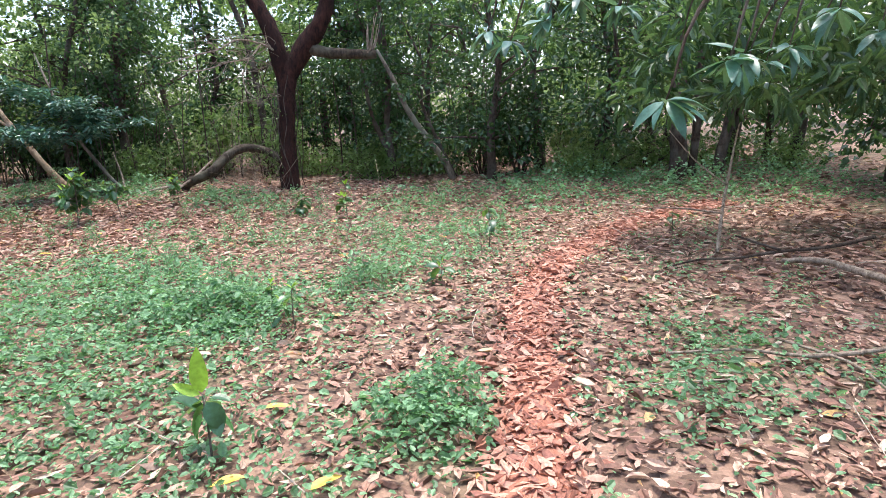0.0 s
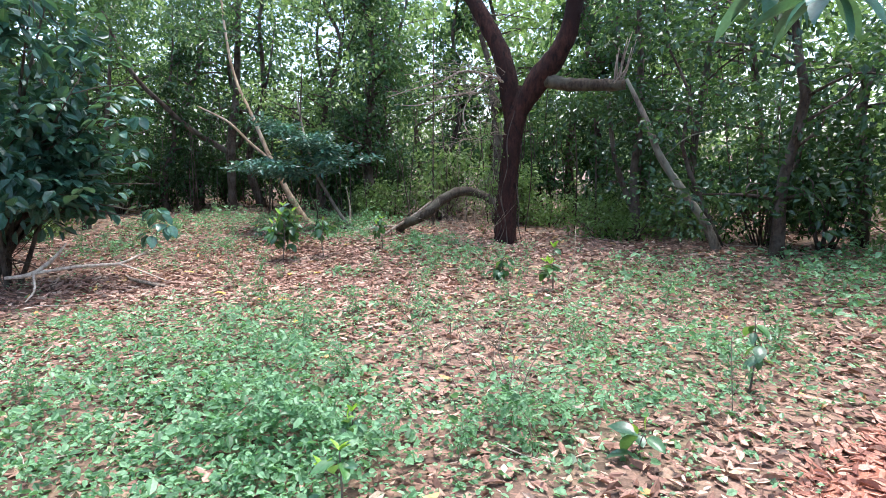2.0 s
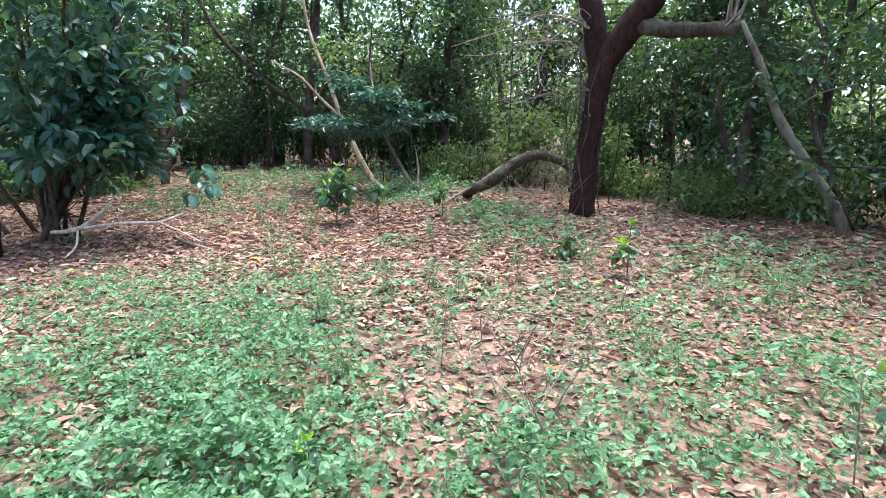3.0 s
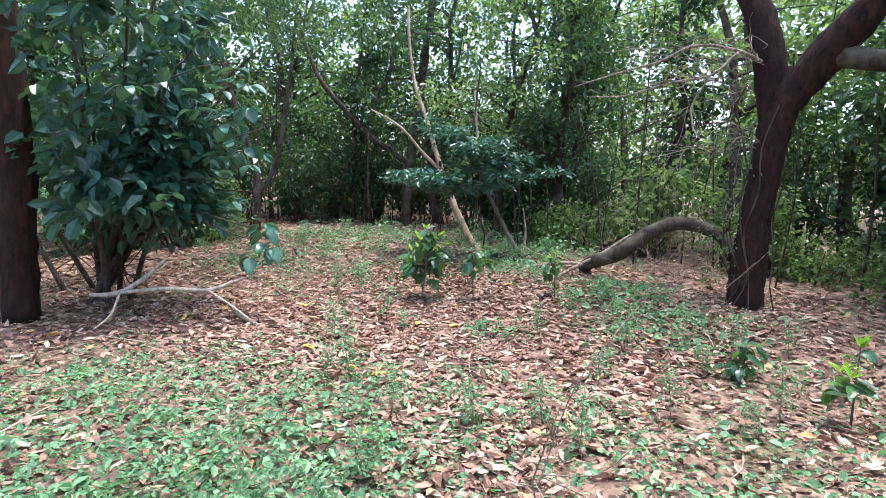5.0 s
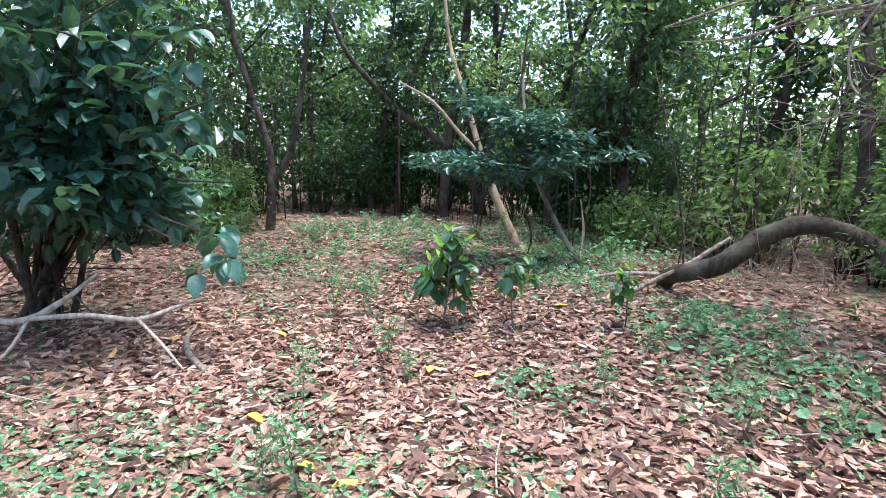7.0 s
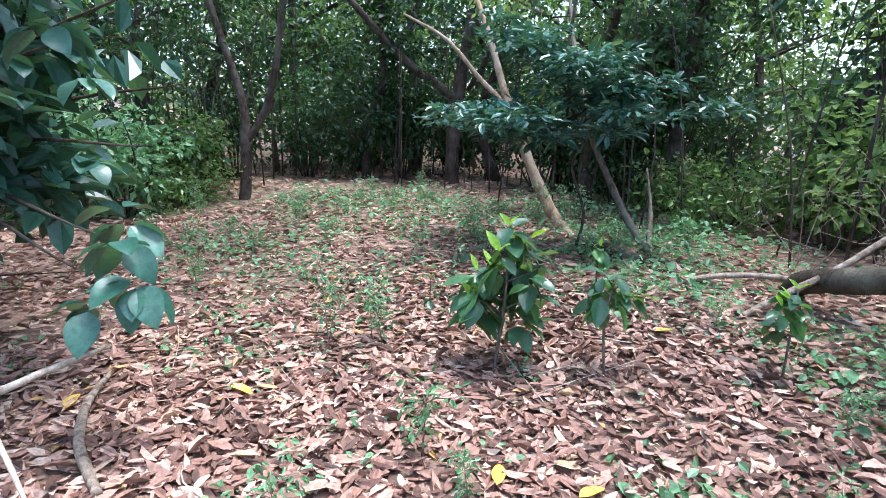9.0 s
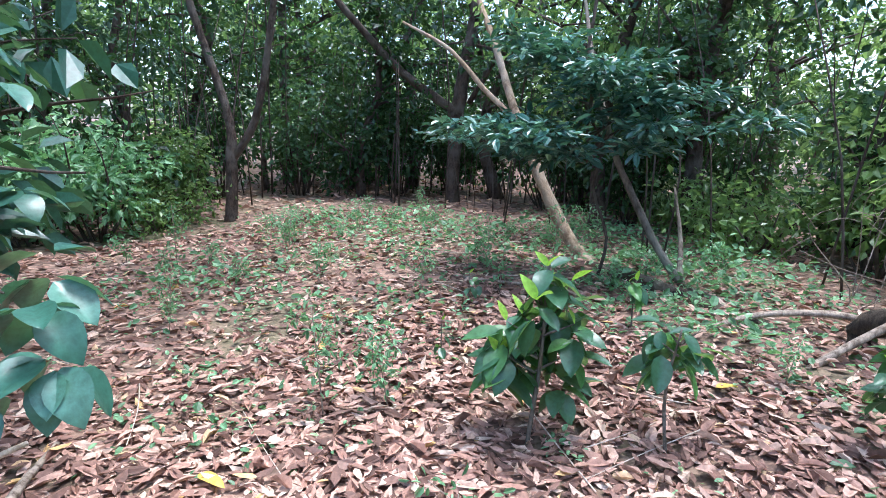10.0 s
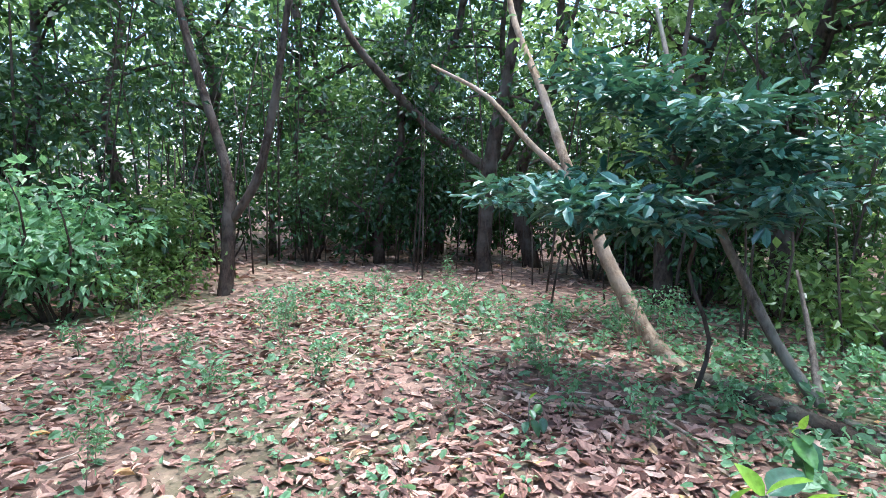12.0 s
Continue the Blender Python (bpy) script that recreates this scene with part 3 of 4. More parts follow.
# ---- the big forked tree with its arched limb ----
def forked_tree():
    x, y = -2.85, 10.95
    z = float(ground_z(x, y))
    t = holder("forked_tree", x, y, z, "big reddish-brown forked tree with a sawn-off side limb", "tree")
    o = np.array([x, y, z, 0])
    L = lambda pts: [tuple(np.array(p) - o) for p in pts]
    part("trunk", limbs_mesh("trunk", [L([(-2.85, 10.95, -0.15, 0.234), (-2.86, 10.97, 0.15, 0.185), (-2.87, 11.05, 0.8, 0.162), (-2.84, 11.15, 1.6, 0.151), (-2.78, 11.25, 2.3, 0.172), (-2.74, 11.28, 2.62, 0.078)])], M_redbark, 20, 0.045, 0.06), t)
    part("limb", limbs_mesh("limb", [L([(-2.85, 11.18, 1.85, 0.07), (-2.87, 11.2, 2.25, 0.13), (-2.93, 11.2, 2.75, 0.158), (-3.1, 11.2, 3.25, 0.140), (-3.5, 11.2, 3.95, 0.121), (-3.95, 11.25, 4.6, 0.112), (-4.4, 11.4, 5.6, 0.084), (-4.6, 11.4, 6.8, 0.047)])], M_redbark, 12, 0.05, 0.1), t)
    part("limb", limbs_mesh("limb", [L([(-2.82, 11.18, 1.75, 0.07), (-2.74, 11.22, 2.2, 0.14), (-2.45, 11.25, 2.68, 0.186), (-2.12, 11.2, 3.05, 0.158), (-1.93, 11.2, 3.5, 0.130), (-1.84, 11.2, 4.2, 0.121), (-1.75, 11.3, 5.2, 0.093), (-1.4, 11.5, 6.8, 0.047)])], M_redbark, 12, 0.05, 0.1), t)
    part("sawn_limb", limbs_mesh("sawn_limb", [L([(-2.35, 11.22, 2.7, 0.111), (-2.0, 11.2, 2.6, 0.102), (-1.6, 11.15, 2.56, 0.093), (-1.2, 11.1, 2.53, 0.085), (-1.08, 11.1, 2.53, 0.072)])], M_mossbark, 12, 0.06, 0.08), t)
    part("arched_limb", limbs_mesh("arched_limb", [L([(-2.8, 11.15, 0.2, 0.065), (-3.05, 11.25, 0.62, 0.065), (-3.35, 11.3, 0.84, 0.072), (-3.76, 11.3, 0.92, 0.08), (-4.06, 11.1, 0.78, 0.085), (-4.3, 10.85, 0.52, 0.088), (-4.95, 11.21, 0.26, 0.085), (-4.97, 11.16, 0.04, 0.07)])], M_mossbark, 14, 0.06, 0.06), t, "mossy arched limb")
    ends = []
    loc = np.random.default_rng(5)
    for c in ((-4.6, 11.4, 6.6), (-1.4, 11.5, 6.6), (-3, 11.6, 7.2)):
        ends += [np.array(c) - o[:3] + loc.normal(0, 0.9, 3) for _ in range(14)]
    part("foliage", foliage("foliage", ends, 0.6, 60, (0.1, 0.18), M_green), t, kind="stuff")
    splinters = []
    for k in range(9):
        s = np.array([-1.15 - 0.12 * k / 9, 11.1 + loc.normal(0, 0.05), 2.55])
        e = s + np.array([loc.normal(0.08, 0.1), loc.normal(0, 0.1), loc.uniform(0.3, 0.75)])
        splinters.append(L([(*s, 0.014), (*((s + e) / 2 + loc.normal(0, 0.03, 3)), 0.01), (*e, 0.004)]))
    part("splinters", limbs_mesh("splinters", splinters, M_twig, 5), t, kind="stuff")
    vines = []
    for k in range(6):
        a = loc.uniform(-2.6, -0.3)
        px, py = x + 0.27 * math.cos(a), y + 0.12 + 0.27 * math.sin(a)
        vines.append(L([(px + loc.normal(0, 0.07), py - 0.05 + (0.12 * zz / 2.6), zz, 0.008) for zz in np.linspace(0.05, loc.uniform(1.6, 2.7), 6)]))
    part("climbers", limbs_mesh("climbers", vines, M_bark, 5), t, kind="stuff")
    pts = np.array([(x - 0.26 + loc.normal(0, 0.1), y - 0.1 + loc.normal(0, 0.12), zz) for zz in loc.uniform(0.3, 2.0, 46)]) - o[:3]
    part("climber_leaves", foliage("climber_leaves", pts, 0.13, 9, (0.03, 0.06), M_bright), t, kind="stuff")
    return t


forked_tree()


def single(name, lines, mat, label, category, seg=8, group="", rough=0.06):
    """A bare pole, log or branch: one mesh with its origin at its foot."""
    o = np.array([*lines[0][0][:3], 0])
    me = limbs_mesh(name, [[tuple(np.array(p) - o) for p in l] for l in lines], mat, seg, rough, 0.07)
    ob = new(name, me)
    ob.matrix_basis = pose(*o[:3])
    return tagged(ob, label, category, group)


single("leaning_pole", [[(0.3, 11.2, 0.02, 0.075), (0.12, 11.12, 0.5, 0.062), (-0.22, 11.05, 1.0, 0.055), (-0.55, 11.0, 1.5, 0.05), (-0.78, 11.0, 2.05, 0.04), (-1.06, 11.05, 2.6, 0.026)],
                        [(-0.5, 11.1, 1.5, 0.011), (-0.2, 11.0, 1.75, 0.009), (0.15, 10.9, 1.85, 0.005)]], M_greybark, "grey dead branch leaning from the sawn limb to the ground", "branch")
single("slanting_trunk", [[(-7.0, 11.5, 0.05, 0.066), (-7.3, 11.65, 0.11, 0.07), (-7.6, 11.74, 0.24, 0.069), (-7.92, 11.78, 0.58, 0.066), (-8.22, 11.82, 0.98, 0.061), (-8.68, 11.95, 1.55, 0.05), (-9.2, 12.1, 2.34, 0.040), (-9.85, 12.26, 3.3, 0.034), (-10.2, 12.4, 4.3, 0.028), (-10.5, 12.6, 5.6, 0.025)],
                          [(-8.6, 11.94, 1.45, 0.035), (-9.1, 11.88, 1.81, 0.03), (-9.62, 11.73, 2.31, 0.025), (-10.2, 11.46, 2.65, 0.015)]], M_pale, "slanting pale tan trunk rising from the litter", "tree", 10)
single("fallen_log", [[(-7.3, 11.6, 0.1, 0.056), (-6.9, 11.5, 0.12, 0.063), (-6.4, 11.35, 0.12, 0.066), (-5.9, 11.2, 0.1, 0.063), (-5.5, 11.1, 0.1, 0.056)]], M_mossbark, "low mossy log lying under the slanting trunk", "log", 10)
single("crooked_pole", [[(-5.6, 11.25, 0.1, 0.028), (-5.95, 11.4, 0.12, 0.032), (-6.35, 11.64, 0.1, 0.038), (-6.48, 11.64, 0.22, 0.038), (-6.65, 11.6, 0.45, 0.036), (-6.85, 11.5, 0.85, 0.032), (-7.05, 11.45, 1.25, 0.028), (-7.5, 11.7, 2.0, 0.024), (-8.0, 12.1, 2.9, 0.016)],
                        [(-6.4, 11.65, 0.12, 0.03), (-6.6, 11.95, 0.5, 0.02), (-6.75, 12.05, 0.9, 0.01)]], M_greybark, "thin crooked grey stem bent along the ground", "branch")


# ---- far trees with forks that stand out ----
def fork_tree(lines, ends, bark, label, clump=0.5, per=55, mat=None):
    o = np.array([*lines[0][0][:3], 0])
    t = holder("tree", *o[:3], label, "tree", "trees of the wood")
    for k, l in enumerate(lines):
        part("trunk" if k == 0 else "limb", limbs_mesh("trunk", [[tuple(np.array(p) - o) for p in l]], bark, 9, 0.06, 0.15), t)
    part("foliage", foliage("foliage", np.array(ends) - o[:3], clump, per, (0.08, 0.15), mat or M_green), t, kind="stuff")
    return t


loc = np.random.default_rng(31)
cloud = lambda c, s, n: [np.array(c) + loc.normal(0, 1, 3) * np.array(s) for _ in range(n)]
fork_tree([[(-12.06, 9.89, -0.15, 0.094), (-12.1, 9.95, 0.4, 0.078), (-12.12, 9.97, 0.9, 0.078), (-12.22, 9.98, 1.5, 0.058), (-12.61, 9.72, 2.81, 0.051), (-12.85, 9.6, 3.7, 0.039), (-13.0, 9.5, 5.2, 0.023)],
           [(-12.12, 9.98, 0.85, 0.055), (-11.95, 10.15, 1.2, 0.055), (-11.84, 10.27, 1.6, 0.051), (-11.75, 10.41, 2.48, 0.043), (-11.66, 10.52, 3.56, 0.035), (-11.5, 10.6, 5.0, 0.023)]],
          cloud((-12.8, 9.5, 4.4), (0.7, 0.7, 0.8), 16) + cloud((-11.4, 10.7, 4.6), (0.6, 0.6, 0.7), 12) + cloud((-12.7, 9.0, 2.5), (0.35, 0.35, 0.5), 8), M_bark, "brown two-stemmed tree at the edge of the wood")
fork_tree([[(-11.48, 13.5, -0.1, 0.133), (-11.54, 13.58, 0.8, 0.109), (-11.59, 13.68, 1.74, 0.117), (-11.57, 13.96, 3.18, 0.094), (-11.6, 14.14, 4.4, 0.078), (-11.5, 14.3, 6.5, 0.039)],
           [(-11.6, 13.66, 1.65, 0.078), (-12.06, 12.87, 2.24, 0.066), (-12.37, 12.27, 2.88, 0.058), (-12.62, 11.76, 3.53, 0.051), (-12.9, 11.5, 4.5, 0.039), (-13.2, 11.2, 6.0, 0.023)],
           [(-11.45, 13.8, 1.8, 0.047), (-10.9, 13.9, 2.6, 0.039), (-10.5, 14.0, 3.5, 0.031), (-10.2, 14.1, 5.0, 0.016)]],
          cloud((-11.6, 14.2, 5.5), (0.9, 0.9, 0.8), 20) + cloud((-13.1, 11.3, 5.4), (0.7, 0.7, 0.6), 14) + cloud((-10.3, 14, 4.6), (0.5, 0.5, 0.6), 10), M_bark, "dark forked tree with a long slanting limb")
fork_tree([[(4.35, 10.5, -0.15, 0.2), (4.36, 10.5, 0.5, 0.155), (4.3, 10.5, 1.5, 0.14), (4.35, 10.6, 3.0, 0.13), (4.5, 10.8, 6.0, 0.07)], [(4.62, 10.6, -0.1, 0.08), (4.7, 10.6, 0.8, 0.07), (4.75, 10.7, 2.5, 0.06), (4.9, 10.8, 5.0, 0.03)]],
          cloud((4.5, 10.7, 3.6), (0.9, 0.8, 0.8), 40), M_bark, "dark straight trunk with a thin stem beside it")
fork_tree([[(5.1, 10.55, -0.15, 0.13), (5.2, 10.6, 0.6, 0.1), (5.35, 10.7, 1.2, 0.09), (5.4, 10.8, 2.6, 0.08), (5.6, 11.0, 5.0, 0.04)]],
          cloud((5.5, 10.9, 3.6), (0.8, 0.7, 0.8), 26), M_bark, "brown bent trunk under dark leaves")
fork_tree([[(-1.0, 12.1, -0.15, 0.085), (-0.97, 12.1, 0.5, 0.07), (-1.05, 12.1, 1.2, 0.062), (-0.98, 12.15, 2.2, 0.055), (-1.1, 12.2, 4.0, 0.04)], [(-0.96, 12.1, 0.45, 0.05), (-1.15, 12.05, 0.9, 0.05), (-1.35, 12.0, 1.5, 0.04), (-1.5, 12.0, 2.6, 0.025)]],
          cloud((-1.75, 12.1, 2.25), (0.45, 0.3, 0.3), 22) + cloud((-1.0, 12.2, 3.4), (0.5, 0.4, 0.5), 8), M_bark, "small forked tree under a dark hanging crown", 0.34, 60)
fork_tree([[(-7.6, 5.3, -0.12, 0.17), (-7.62, 5.32, 0.5, 0.16), (-7.6, 5.35, 1.6, 0.15), (-7.65, 5.3, 3.2, 0.14), (-7.7, 5.4, 5.0, 0.12), (-7.9, 5.6, 7.5, 0.06)],
           [(-7.66, 5.3, 3.9, 0.09), (-7.9, 6.3, 4.7, 0.07), (-8.4, 7.6, 4.9, 0.05), (-8.8, 9.2, 4.4, 0.02)], [(-7.68, 5.4, 4.4, 0.07), (-8.8, 6.6, 5.2, 0.05), (-10.2, 9.3, 4.6, 0.02)]],
          cloud((-8.7, 8.9, 4.2), (0.75, 0.8, 0.38), 42) + cloud((-10.0, 9.4, 4.2), (0.7, 0.8, 0.4), 30) + cloud((-9.3, 7.0, 4.8), (0.8, 0.9, 0.5), 34) + cloud((-7.6, 5.6, 7.0), (0.9, 0.9, 0.5), 16), M_redbark, "straight reddish-brown trunk beside the broad-leaved shrub", 0.55, 40)


# ---- broad-leaved shrub ----
BLADES = [blade(0.17, 0.11, d, f, M_shrub) for d, f in ((0.5, 0.25), (0.9, 0.15), (0.3, 0.35), (0.7, 0.3))]
SAPBLADES = [blade(0.17, 0.095, d, f, M_sap) for d, f in ((0.4, 0.3), (0.8, 0.2), (0.15, 0.4))]
LIMEBLADES = [blade(0.15, 0.055, d, f, M_lime) for d, f in ((0.2, 0.4), (0.5, 0.3))]
MANGO = [blade(0.21, 0.06, d, f, M_shrub) for d, f in ((0.5, 0.25), (0.9, 0.2), (0.3, 0.3))]


def put_leaf(owner, blades, p, d, up, size):
    ob = part("leaf", blades[int(rng.integers(len(blades)))], owner)
    ob.matrix_basis = leaf_pose(p, d, up, size)
    return ob


def broad_shrub():
    x, y = -8.2, 6.2
    z = float(ground_z(x, y))
    t = holder("broad_leaved_shrub", x, y, z, "tall multi-stemmed shrub with broad dull-green leaves", "shrub")
    loc = np.random.default_rng(41)
    lines, tips = [], []
    for k in range(13):
        a = loc.uniform(0, 2 * np.pi) if k > 5 else loc.uniform(-0.9, 0.9)
        reach, h = loc.uniform(0.7, 1.9), loc.uniform(1.7, 3.9)
        b = np.array([0.35 * loc.normal(), 0.2 * loc.normal(), -0.08])
        e = np.array([b[0] + math.cos(a) * reach, b[1] + math.sin(a) * reach * 0.9, h])
        m = b * 0.5 + e * 0.5 + np.array([0, 0, 0.25 * h * 0.3])
        lines.append([(*b, 0.035), (*(b * 0.75 + m * 0.25), 0.03), (*m, 0.022), (*e, 0.006)])
        for u in np.linspace(0.3, 1.0, 9):
            q = (b * (1 - u) + m * u) if u < 0.5 else (m * (1 - u) + e * u)
            s = q + loc.normal(0, 0.32, 3)
            lines.append([(*q, 0.008), (*((q + s) / 2 + loc.normal(0, 0.03, 3)), 0.006), (*s, 0.003)])
            tips.append(s)
    # long side branches that hang over the litter
    for e in ((1.95, 0.85, 0.95), (2.1, 0.75, 0.85), (1.85, 0.45, 1.45), (1.7, 0.2, 1.9), (2.0, 0.9, 1.75), (1.5, 0.9, 2.4), (1.75, 0.1, 1.2), (1.5, -0.2, 1.5), (1.4, 0.4, 0.95), (1.6, 0.6, 2.9), (1.3, 0.9, 3.3), (1.9, 1.1, 1.3), (2.0, 0.6, 2.2), (1.7, 1.2, 2.0), (1.8, 1.0, 2.7), (1.2, 1.5, 1.6), (1.9, -0.3, 2.2), (1.6, -0.5, 2.9)):
        e = np.array(e)
        m = e * 0.5 + np.array([0, 0, 0.55])
        lines.append([(0, 0, 0.3, 0.02), (*m, 0.014), (*e, 0.004)])
        for u in (0.5, 0.6, 0.7, 0.8, 0.9, 1.0, 1.0):
            tips.append(m * (1 - u) * 2 * 0.5 + e * u * 1.0 + m * 0.0 + loc.normal(0, 0.16, 3) if u >= 1 else m * (2 - 2 * u) + e * (2 * u - 1) + loc.normal(0, 0.17, 3))
    part("stems", limbs_mesh("stems", lines, M_bark, 6, 0.05, 0.15), t, kind="stuff")
    tips = np.array(tips)
    tips = tips[(tips[:, 2] > 0.98) & (tips[:, 1] < 1.05) & (tips[:, 0] < 2.1) & (tips[:, 0] + 0.8 * tips[:, 1] < 2.75)]
    near = np.argsort(-(tips[:, 0] + 0.4 * tips[:, 1]))
    for i in near[:75]:
        for _ in range(4):
            a = rng.uniform(0, 2 * np.pi)
            d = (math.cos(a), math.sin(a), rng.normal(-0.12, 0.2))
            put_leaf(t, BLADES, tips[i] + np.array(d) * 0.03, d, (rng.normal(0, 0.18), rng.normal(0, 0.18), 1), rng.uniform(0.65, 1.15))
    for c in ((2.1, 0.9, 0.95), (2.15, 0.95, 0.8), (2.05, 0.8, 0.7), (1.95, 0.95, 1.0), (2.0, 0.75, 1.75), (1.95, 0.6, 1.95), (2.0, 0.8, 2.15)):
        for _ in range(7):
            a = rng.uniform(0, 2 * np.pi)
            d = (math.cos(a), math.sin(a), rng.normal(-0.6, 0.35))
            put_leaf(t, BLADES, np.array(c) + np.array(d) * 0.04, d, (rng.normal(0, 0.3), rng.normal(0, 0.3), 1), rng.uniform(0.8, 1.2))
    part("foliage", foliage("foliage", np.vstack([tips[near[50:]], tips[near[50:]] + rng.normal(0, 0.22, (len(near) - 50, 3))]), 0.28, 14, (0.13, 0.22), M_shrub, T_CURL, 0.45, (0.5, 0.68)), t, kind="stuff")
    return t


broad_shrub()


# ---- saplings ----
def sapling(x, y, h, count, size, label, spread=0.16, low=0.35, fresh=5, lean=(0, 0)):
    z = float(ground_z(x, y))
    t = holder("sapling", x, y, z, label, "sapling", "saplings on the clearing floor")
    top = np.array([lean[0], lean[1], h * 0.88])
    r0 = 0.003 + 0.008 * h
    lines = [[(0, 0, -0.03, r0), (*(top * 0.5 + rng.normal(0, 0.02, 3)), r0 * 0.8), (*top, r0 * 0.5)]]
    tips = [top]
    for k in range(max(1, count // 9)):
        a, u = rng.uniform(0, 2 * np.pi), rng.uniform(low, 0.9)
        s = top * u
        e = s + np.array([math.cos(a), math.sin(a), 0.5]) * spread * rng.uniform(0.6, 1.1)
        lines.append([(*s, r0 * 0.6), (*((s + e) / 2), r0 * 0.5), (*e, 0.002)])
        tips.append(e)
    part("stem", limbs_mesh("stem", lines, M_greybark, 6, 0.05, 0.06), t)
    for k in range(count):
        c = tips[int(rng.integers(len(tips)))]
        a = rng.uniform(0, 2 * np.pi)
        d = np.array([math.cos(a), math.sin(a), rng.normal(-0.5, 0.45)])
        put_leaf(t, SAPBLADES, c + d * 0.015 - np.array([0, 0, rng.uniform(0, 0.16)]), d, (rng.normal(0, 0.2), rng.normal(0, 0.2), 1), size * rng.uniform(0.6, 1.1))
    for k in range(fresh):
        a = rng.uniform(0, 2 * np.pi)
        c = tips[k % len(tips)]
        put_leaf(t, LIMEBLADES, c, (math.cos(a) * 0.5, math.sin(a) * 0.5, rng.uniform(0.3, 1.0)), (math.cos(a + 2), math.sin(a), 1), size * rng.uniform(0.5, 0.85))
    return t


sapling(-5.71, 8.88, 1.0, 125, 1.12, "knee-high sapling with glossy dark leaves and lime tips", 0.18, 0.38, 18, (0.03, 0.04))
sapling(-5.22, 9.27, 0.7, 34, 1.0, "slim sapling with dark drooping leaves", 0.12, 0.75, 0)
sapling(-4.55, 9.9, 0.58, 26, 0.85, "small sapling with a tuft of fresh lime leaves", 0.12, 0.7, 6)
sapling(-1.46, 8.75, 0.6, 20, 0.9, "sapling with upright yellow-green leaves", 0.12, 0.5, 22)
sapling(-2.2, 9.05, 0.34, 40, 0.85, "low dark-leaved sapling in the litter", 0.12, 0.5, 0)
sapling(0.53, 6.4, 0.62, 14, 0.8, "thin grey-green sapling beside the path", 0.14, 0.3, 0)
lime = sapling(-1.13, 2.4, 0.4, 9, 1.0, "seedling with one bright lime leaf", 0.05, 0.75, 0)
put_leaf(lime, LIMEBLADES, (0, 0, 0.36), (0.02, -0.05, 1), (0.2, -1, 0.1), 1.5)
put_leaf(lime, LIMEBLADES, (-0.01, 0, 0.35), (-0.9, -0.1, 0.5), (0.2, -1, 0.5), 0.9)
sapling(-6.1, 10.4, 0.4, 12, 0.8, "short seedling with broad green leaves", 0.1, 0.5, 2)
sapling(-7.2, 9.9, 0.3, 8, 0.6, "tiny green seedling in dry leaves", 0.08, 0.5, 1)
sapling(-6.7, 9.2, 0.28, 8, 0.5, "tiny green seedling in dry leaves", 0.08, 0.5, 1)
sapling(2.9, 7.0, 0.34, 10, 0.7, "small green seedling among brown leaves", 0.1, 0.4, 2)
sapling(-3.35, 2.9, 0.55, 10, 0.7, "thin seedling with yellowish young leaves", 0.1, 0.6, 6)


sapling(-1.13, 4.05, 0.42, 6, 0.7, "small plant with yellow-green young leaves", 0.08, 0.6, 7)
sapling(-1.45, 4.6, 0.3, 4, 0.6, "small plant with yellow-green young leaves", 0.08, 0.6, 5)
sapling(0.0, 5.15, 0.2, 9, 1.0, "low seedling with broad pale leaves", 0.06, 0.6, 2)


def weed(seed, h, label):
    """A thin upright weed with small paired leaves."""
    loc = np.random.default_rng(seed)
    t = holder("weed", 0, 0, 0, label, "weed", "upright weeds on the clearing floor")
    top = np.array([loc.normal(0, 0.03), loc.normal(0, 0.03), h])
    stems = [[(0, 0, -0.02, 0.004), (*(top * 0.5), 0.003), (*top, 0.002)]]
    ends = [top * u + loc.normal(0, 0.012, 3) for u in np.linspace(0.3, 1, 7)]
    for u in (0.45, 0.6, 0.75, 0.9):
        a = loc.uniform(0, 6.28)
        e = top * u + np.array([math.cos(a), math.sin(a), 0.5]) * 0.09
        stems.append([(*(top * u), 0.002), (*((top * u + e) / 2), 0.002), (*e, 0.001)])
        ends.append(e)
    part("stem", limbs_mesh("stem", stems, M_twig, 4, 0.02, 0.08), t)
    part("leaves", foliage("leaves", np.array(ends), 0.055, 11, (0.018, 0.042), M_herb, T_ROUND, 0.2), t, kind="stuff")
    return t


WEEDS = [weed(81, 0.22, "small feathery green weed in the litter"), weed(82, 0.34, "upright thin-stemmed green weed"), weed(83, 0.5, "tall thin weed with sparse leaves")]
used = set()
for k in range(80):
    if k < 40:
        x, y = rng.uniform(-10.8, -6.2), rng.uniform(8.0, 12.6)
    elif k < 58:
        x, y = rng.uniform(-5.4, -1.0), rng.uniform(6.6, 10.2)
    else:
        x, y = rng.uniform(-4.5, 1.0), rng.uniform(4.2, 8.5)
    kind = int(rng.choice(3, p=(0.55, 0.33, 0.12)))
    put(WEEDS[kind], kind not in used, x, y, rng.uniform(0, 360), rng.uniform(0.8, 1.25))
    used.add(kind)
assert len(used) == 3


